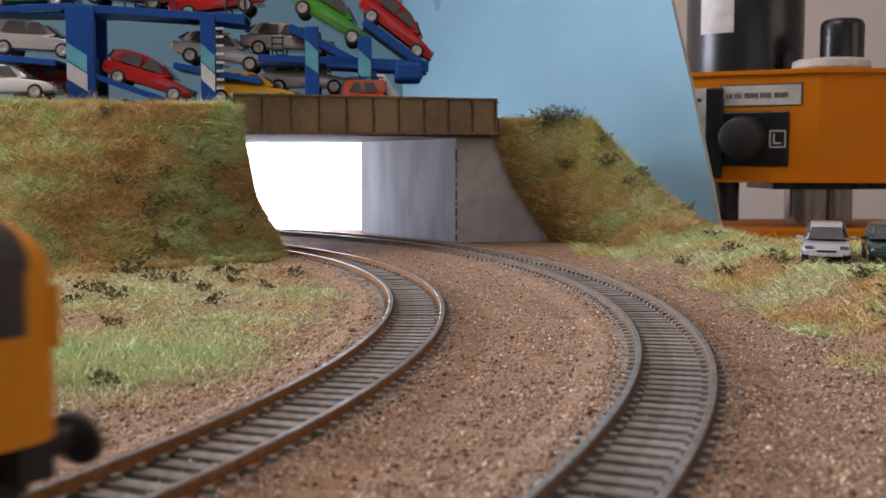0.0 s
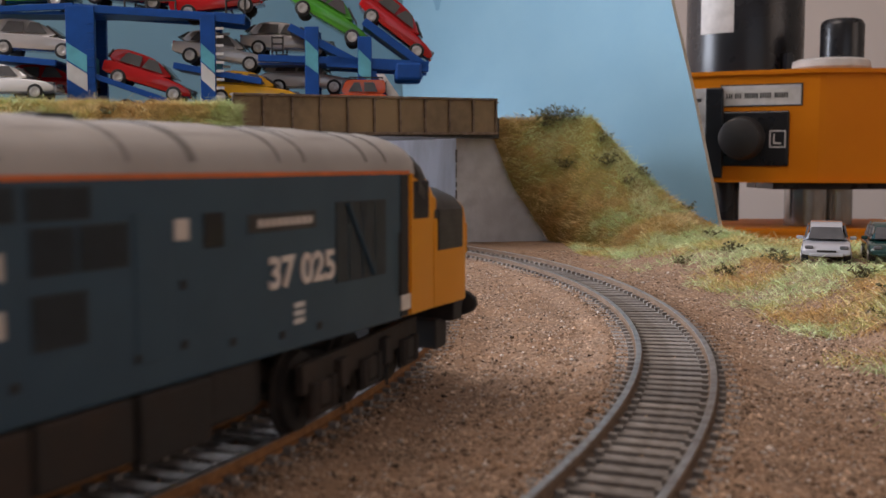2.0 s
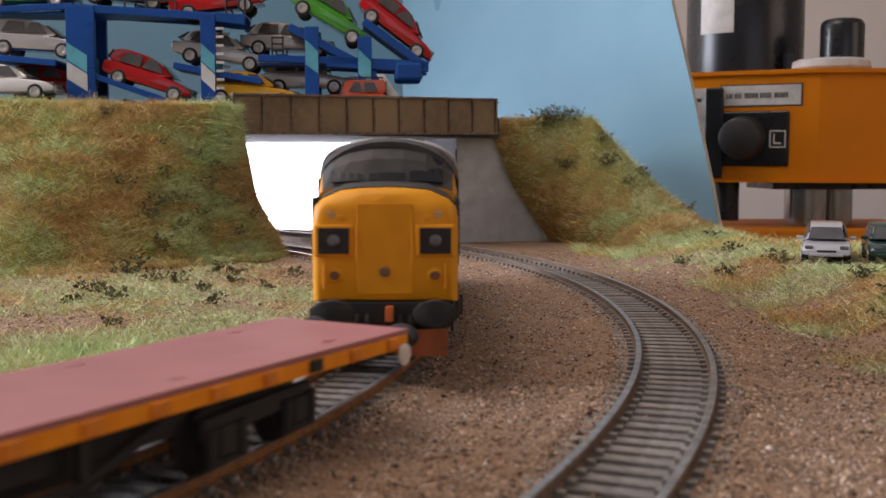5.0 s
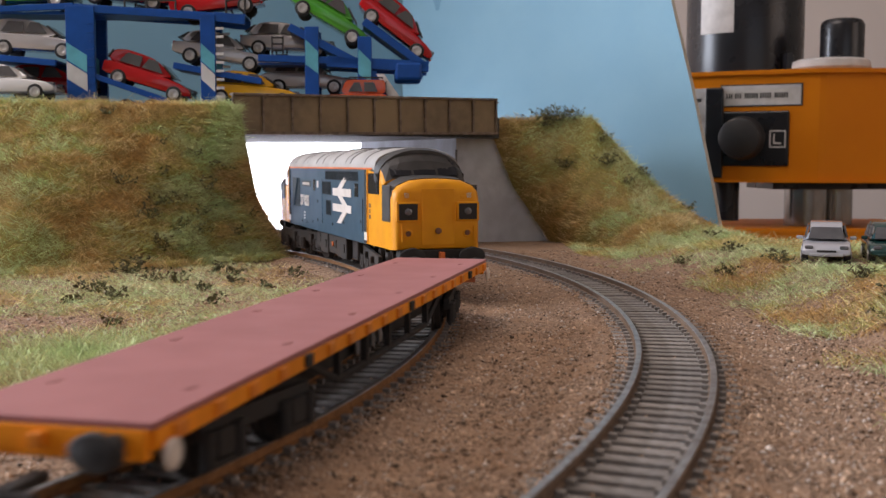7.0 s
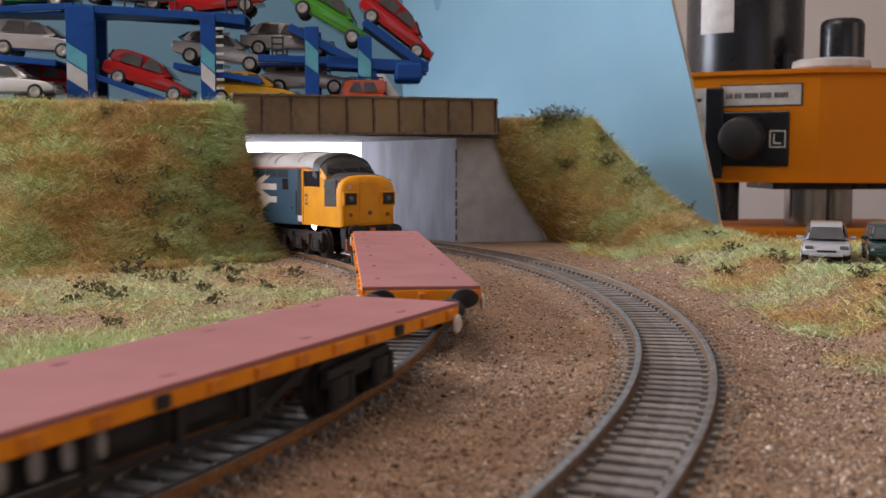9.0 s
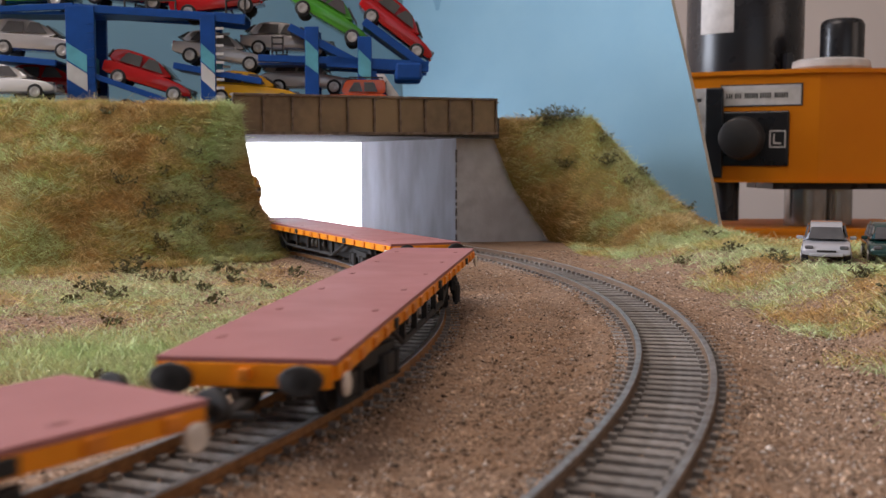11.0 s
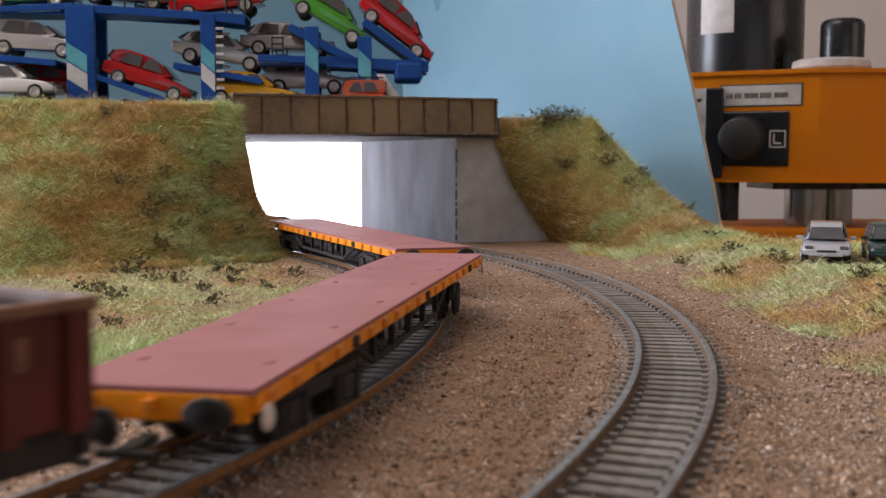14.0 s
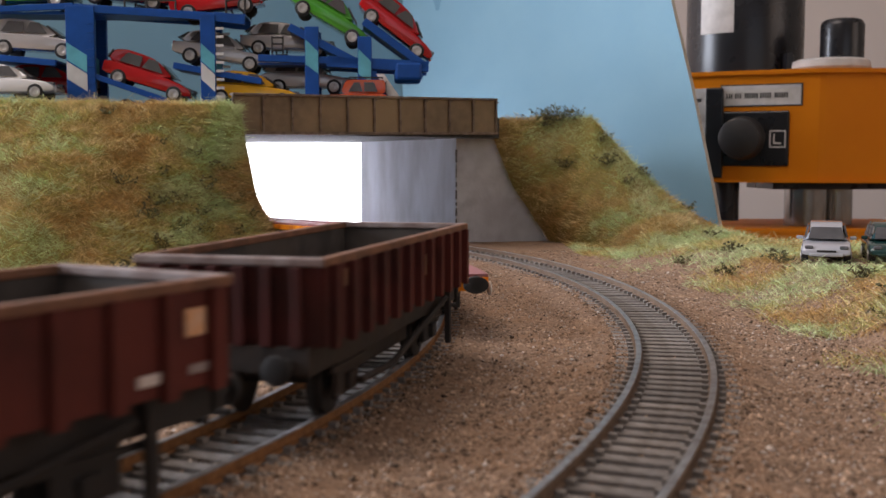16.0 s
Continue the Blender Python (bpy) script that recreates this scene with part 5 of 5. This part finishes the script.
        for x in np.linspace(-24, -2, 7):
            rod(b, (x, -8.5, 25.4), (x, 8.5, 25.4), 0.4, seg=6)
        part("roof_rack", b, M_BLACK, car)
    return car


ROAD = 79.0


def on_truck(x, z, tilt, dy=0.0, turn=0.0):
    """A place in the transporter's load: x along the road, z of the wheels' foot, tilt down ahead."""
    return place(x, 706 + dy + (x + 160) * 0.06, z, 0, tilt, turn + 3.4)


LOAD = [(HATCH, P_GREEN, -266, 147.5, -2, "green hatchback model on the top deck"), (HATCH, P_RED, -206, 149, 6, "red hatchback model on the top deck"),
        (HATCH, P_RED, -146, 143.5, -8, "red hatchback model on the raised top deck"), (HATCH, P_SILVER, -263, 117, 3, "silver estate model on the middle deck"),
        (SALOON, P_SILVER, -149, 112.5, 8, "silver saloon model tilted on the middle deck"), (SALOON, P_SILVER, -105, 120.5, 2, "silver saloon model over the bridge"),
        (HATCH, P_RED, -194, 94.5, 17, "red hatchback model on a sloping ramp"), (HATCH, P_GREEN, -78.5, 136, 30, "green hatchback model tilted steeply on a ramp"),
        (HATCH, P_RED, -36, 129.5, 37, "red hatchback model tilted steeply on the front ramp"), (SALOON, P_WHITE, -277, 89, 0, "white saloon model on the lowest deck"),
        (HATCH, P_RED, -258, 90, 0, "dark red car model behind the post"), (SALOON, P_YELLOW, -126, 86, 3, "yellow sports car model on the lowest deck"),
        (HATCH, P_SILVER, -92, 95, 0, "silver hatchback model behind the girder")]
for i, (shape, colour, x, z, tilt, label) in enumerate(LOAD):
    dy = {4: 14, 5: 22, 9: -14, 10: 14, 12: 16}.get(i, 0)
    model_car(shape, colour, on_truck(x, z, tilt, dy), label)
model_car(OFFROAD, P_ORANGE, on_truck(-62, 79.4, 0, -21, 180), "orange off-road car model with black roof rack", rack=True, size=0.96)


def transporter():
    top = holder("car_transporter", place(-160, 706, ROAD, 0, 0, 3.4), "blue model car transporter with white and teal posts", "lorry")
    for y in (-15, 15):
        for x0, x1, z0, z1 in ((-81, -63, 6, 70), (3.5, 13, 3, 65)):
            xa, xb = x0, x1
            post = part("post", B(xa, xb, y - 2, y + 2, z0, z1, 0.3), M_TRUCKBLUE, top)
            w = xb - xa
            for za, mt in ((36, M_TEAL), (24, M_PLATE)):
                part("stripe", prism(bmesh.new(), [(xa + 0.4, za), (xb - 5 if w > 12 else xb - 0.4, za - 8), (xb - 5 if w > 12 else xb - 0.4, za + 3), (xa + 0.4, za + 11)], y - 2.25, y - 2.0), mt, post)
            for i in range(10):
                part("rung", B(xb - 4.6 if w > 12 else xb + 0.4, xb - 0.6 if w > 12 else xb + 5.4, y - 2.5, y - 2.05, z0 + 4 + i * 5.4, z0 + 5.6 + i * 5.4), M_TRUCKBLUE if w > 12 else M_PLATE, post)
        for x0, z0, x1, z1, t in ((-150, 66, -76, 70, 4), (-76, 69, 12, 64, 5), (12, 64, 32, 62, 6), (-150, 39.5, -88, 34, 4), (-70, 28, -18, 10, 3.5), (-14, 33, 42, 23, 4),
                                  (40, 38, 110, 36, 4.5), (60, 58, 108, 33, 5), (108, 62, 148, 33, 5), (84, 36, 150, 33, 7), (-72, 8, 20, 6, 4), (20, 5, 140, 5, 4)):
            d = math.degrees(math.atan2(z1 - z0, x1 - x0))
            ln = math.hypot(x1 - x0, z1 - z0)
            part("deck_rail", B(0, ln, -1.4, 1.4, -t / 2, t / 2, 0.3), M_TRUCKBLUE, top, m=place(x0, y, z0, 0, -d, 0))
        for x, z0, z1, mt in ((70, 6, 58, M_TRUCKBLUE), (104, 20, 52, M_TRUCKBLUE)):
            p = part("post", B(x, x + 9, y - 2, y + 2, z0, z1, 0.3), mt, top)
            part("stripe", prism(bmesh.new(), [(x + 0.4, z1 - 24), (x + 8.6, z1 - 30), (x + 8.6, z1 - 16), (x + 0.4, z1 - 8)], y - 2.25, y - 2.0), M_TEAL, p)
        part("corner_brace", prism(bmesh.new(), [(116, 28), (121, 28), (139, 2), (130, 2)], y - 2.3, y + 2), M_PLATE, top, "white slanted brace")
        part("cab_frame", prism(bmesh.new(), [(112, 6), (128, 6), (116, 30), (112, 30)], y - 1.5, y + 1.5), M_TRUCKBLUE, top)
        part("front_bracket", B(128, 146, y - 2, y + 2, 24, 36, 2), M_TRUCKBLUE, top)
        b = bmesh.new()
        for x in (49, 56):
            rod(b, (x, y, 37), (x, y, 52), 0.6, seg=6)
        for i in range(4):
            rod(b, (49, y, 39 + i * 4), (56, y, 39 + i * 4), 0.6, seg=6)
        part("ladder_frame", b, M_BLACK, top)
        b = bmesh.new()
        for x in (-44, -30, 20, 32, -12):
            rod(b, (x, y, 66), (x, y, 76), 0.7, seg=6)
        rod(b, (-44, y, 74), (-12, y, 74), 0.6, seg=6)
        rod(b, (20, y, 74), (44, y, 80), 0.7, seg=6)
        part("guard_rail", b, M_BLACK, top)
        for x in (-60, -44, -28, 90, 104):
            w = part("wheel", turned(bmesh.new(), [(0, 4.8), (0.5, 5.8), (3.5, 5.8), (4, 4.8)], (x, y - 2, 5.8), (0, 1, 0), 18), M_TYRE, top)
    for x0, x1, z in ((-150, 32, 66), (-150, -88, 36), (40, 110, 35), (-70, 140, 4)):
        part("deck_plate", B(x0, x1, -14, 14, z - 1.2, z), M_TRUCKBLUE, top)
    for x0, z0, x1, z1 in ((-70, 28, -18, 10), (-14, 33, 42, 23), (60, 58, 108, 33), (108, 62, 148, 33)):
        d = math.degrees(math.atan2(z1 - z0, x1 - x0))
        part("ramp_plate", B(0, math.hypot(x1 - x0, z1 - z0), -13.5, 13.5, -1.0, 0), M_TRUCKDARK, top, m=place(x0, 0, z0 - 1, 0, -d, 0))
    return top


M_TRUCKDARK = mat("dark_blue_ramp", (0.008, 0.02, 0.07), None, 0.5, scale=150)
transporter()

# cars parked beside the outer track
PARK = 4.6
model_car(HATCH, P_GREY, place(174, 482, PARK, 0, 0, -109), "silver grey model car parked facing the track", "parked cars", mirrors=True, size=0.88)
model_car(HATCH, P_DKGREEN, place(202, 480, PARK, 0, 0, -106), "dark green small model car parked beside the grass", "parked cars", mirrors=True, size=0.88)


# ---- bench drill behind the layout ----
def machine():
    top = holder("bench_machine", label="orange bench machine with black motor and control knob", category="machine")
    plan = [(205, 1048), (346, 985), (352, 984), (470, 984), (470, 1180), (205, 1180)]
    part("head", prism(bmesh.new(), plan, 33, 133, "z"), M_MACHINE, top, "orange sheet-metal head")
    lid = [(203, 1046), (345, 982), (352, 981), (473, 981), (473, 1183), (203, 1183)]
    part("head_lid", prism(bmesh.new(), lid, 132.5, 136.5, "z"), M_MACHINE, top)
    part("bottom_flange", prism(bmesh.new(), lid, 31.5, 34, "z"), M_MACHINE, top)
    motor = part("motor", turned(bmesh.new(), [(0, 56.5), (2, 58.5), (150, 58.5), (158, 53)], (311, 1110, 136), (0, 0, 1), 48), M_MOTOR, top, "black cylindrical motor", smooth=True)
    b = bmesh.new()
    a0, a1 = radians(-152), radians(-116)
    n = 8
    loft(b, [[(311 + r * math.cos(a0 + (a1 - a0) * i / n), 1110 + r * math.sin(a0 + (a1 - a0) * i / n), z) for i in range(n + 1)] for r, z in ((58.7, 178), (58.9, 178), (58.9, 217), (58.7, 217))], closed=False)
    part("motor_label", b, M_PLATE, motor, "white printed label")
    part("motor_clip", B(333, 340, 1042, 1056, 138, 156, 1), M_MOTOR, top)
    part("collar", turned(bmesh.new(), [(0, 34), (3, 36), (9, 35), (11, 31)], (369, 1022, 136.5), (0, 0, 1), 40), M_PLATE, top, "white round collar", smooth=True)
    part("cap", turned(bmesh.new(), [(0, 20), (32, 20), (36, 18.5), (38, 15)], (379, 1022, 147.4), (0, 0, 1), 32), M_MOTOR, top, "black plastic cap", smooth=True)
    # controls lie on the slanted face
    face = holder("control_panel", place(346, 985, 0, 0, 0, math.degrees(math.atan2(-63, 141)) + 180))
    face.parent = top
    k = 154 / 130
    def plate(name, u0, u1, z0, z1, d, material, bevel=0.0, label=""):
        return part(name, B(u0, u1, 0.3, d, z0, z1, bevel), material, face, label)
    plate("switch_plate", 102, 127, 66, 121, 1.0, M_PLATE, 0.2, "pale switch plate")
    plate("post_cover", 86, 102, 36, 121, 7.0, M_MOTOR, 1.0)
    plate("warning_plate", 16, 88, 104, 122.5, 1.0, M_PLATE, 0.2, "pale warning plate with dark lettering")
    plate("plate_border", 14.5, 89.5, 102.8, 123.7, 0.6, M_DARKGREY)
    b = bmesh.new()
    u = 84.0
    for w in (5, 6, 11, 10, 12):
        c = u
        while c > u - w:
            box(b, c - 1.6, c - 0.3, 1.0, 1.25, 110.5, 115.5)
            c -= 2.1
        u -= w + 3
    part("lettering_bars", b, M_INK, face)
    plate("dial_plate", 26, 90, 47, 98.5, 2.0, M_MOTOR, 1.5, "black rounded dial plate")
    part("speed_knob", turned(bmesh.new(), [(0, 21), (3, 21), (5, 19.5), (24, 18.5), (26, 16)], (68, 2, 73), (0, 1, 0), 36), M_KNOB, face, "large black round knob", smooth=True)
    for a in ((28.5, 43.5, 64, 65.4), (28.5, 43.5, 79, 80.4), (28.5, 29.9, 64, 80.4), (42.1, 43.5, 64, 80.4), (38.6, 40.0, 67.5, 77), (32.5, 40.0, 67.5, 69.2)):
        plate("range_mark", a[0], a[1], a[2], a[3], 2.3, M_PLATE)
    part("green_button", turned(bmesh.new(), [(0, 6), (2, 6), (2.5, 5)], (114, 1, 95), (0, 1, 0), 20), M_GREEN, face)
    part("button_caption", B(107, 121, 0.9, 1.25, 108, 111.5), M_INK, face)
    part("black_switch", turned(bmesh.new(), [(0, 6.5), (4, 6), (5, 4)], (111, 1, 74), (0, 1, 0), 20), M_KNOB, face)
    # spindle, columns and base
    b = turned(bmesh.new(), [(0, 12), (38, 12), (40, 10)], (277, 1040, -6), (0, 0, 1), 24)
    part("spindle", b, M_MOTOR, top, smooth=True)
    part("quill_flange", B(313, 470, 1010, 1100, 25, 31.6, 1), M_MOTOR, top)
    part("column", turned(bmesh.new(), [(0, 20), (36, 20)], (354, 1040, -11), (0, 0, 1), 32), M_CHROME, top, "bright steel column", smooth=True)
    part("column", turned(bmesh.new(), [(0, 16), (36, 16)], (391, 1060, -11), (0, 0, 1), 32), M_CHROME, top, "bright steel column", smooth=True)
    part("base", B(240, 480, 985, 1170, -40, -11, 3), M_MACHINE, top, "orange machine base")
    return top


machine()


# ---- the train's run ----
LOCO_START, PACE, GAIN = 90.1, 76.26, 0.327
FLAT_LEN, FLAT_GAP, LOCO_GAP, LOCO_HALF = 237.0, 25.2, 20.5, 123.0
OPEN_LEN, OPEN_GAP = 111.0, 24.2


def loco_place(t):
    return LOCO_START + PACE * t + GAIN * (t - 8) ** 2 + 6.5 * max(0.0, 1 - t / 1.4) ** 1.3


def seat(line, s, half):
    """A vehicle's middle and heading, with its two bogies on the line."""
    x0, y0, _ = line.at(s - half)
    x1, y1, _ = line.at(s + half)
    return (x0 + x1) / 2, (y0 + y1) / 2, math.atan2(y1 - y0, x1 - x0)


def motions():
    times = [round(0.25 * i, 3) for i in range(65)]
    offs = -LOCO_HALF - LOCO_GAP - FLAT_LEN / 2
    runs = [(LOCO, 0.0, 74.0)]
    for f in FLATS:
        runs.append((f, offs, 75.0))
        offs -= FLAT_LEN + FLAT_GAP
    offs += FLAT_LEN / 2 - OPEN_LEN / 2 + 5.0
    for o in OPENS:
        runs.append((o, offs, 32.0))
        offs -= OPEN_LEN + OPEN_GAP
    for thing, off, half in runs:
        rows, swing = [], ([], [])
        for t in times:
            s = loco_place(t) + off
            x, y, a = seat(INNER, s, half)
            rows.append((t, place(x, y, 0, 0, 0, math.degrees(a))))
            for k, sign in ((0, 1), (1, -1)):
                swing[k].append((t, place(sign * half, 0, 0, 0, 0, math.degrees(INNER.at(s + sign * half)[2] - a))))
        walk(thing, rows)
        for b in thing.children:
            if b.name.startswith("bogie"):
                walk(b, swing[0 if b.location.x > 0 else 1])
            for w in ([b] if b.name.startswith("wheelset") else [c for c in b.children if c.name.startswith("wheelset")]):
                c = w.location.copy()
                walk(w, [(round(0.1 * i, 3), Matrix.Translation(c) @ Matrix.Rotation((loco_place(0.1 * i) - loco_place(0)) / 7.4, 4, "Y")) for i in range(161)])


motions()
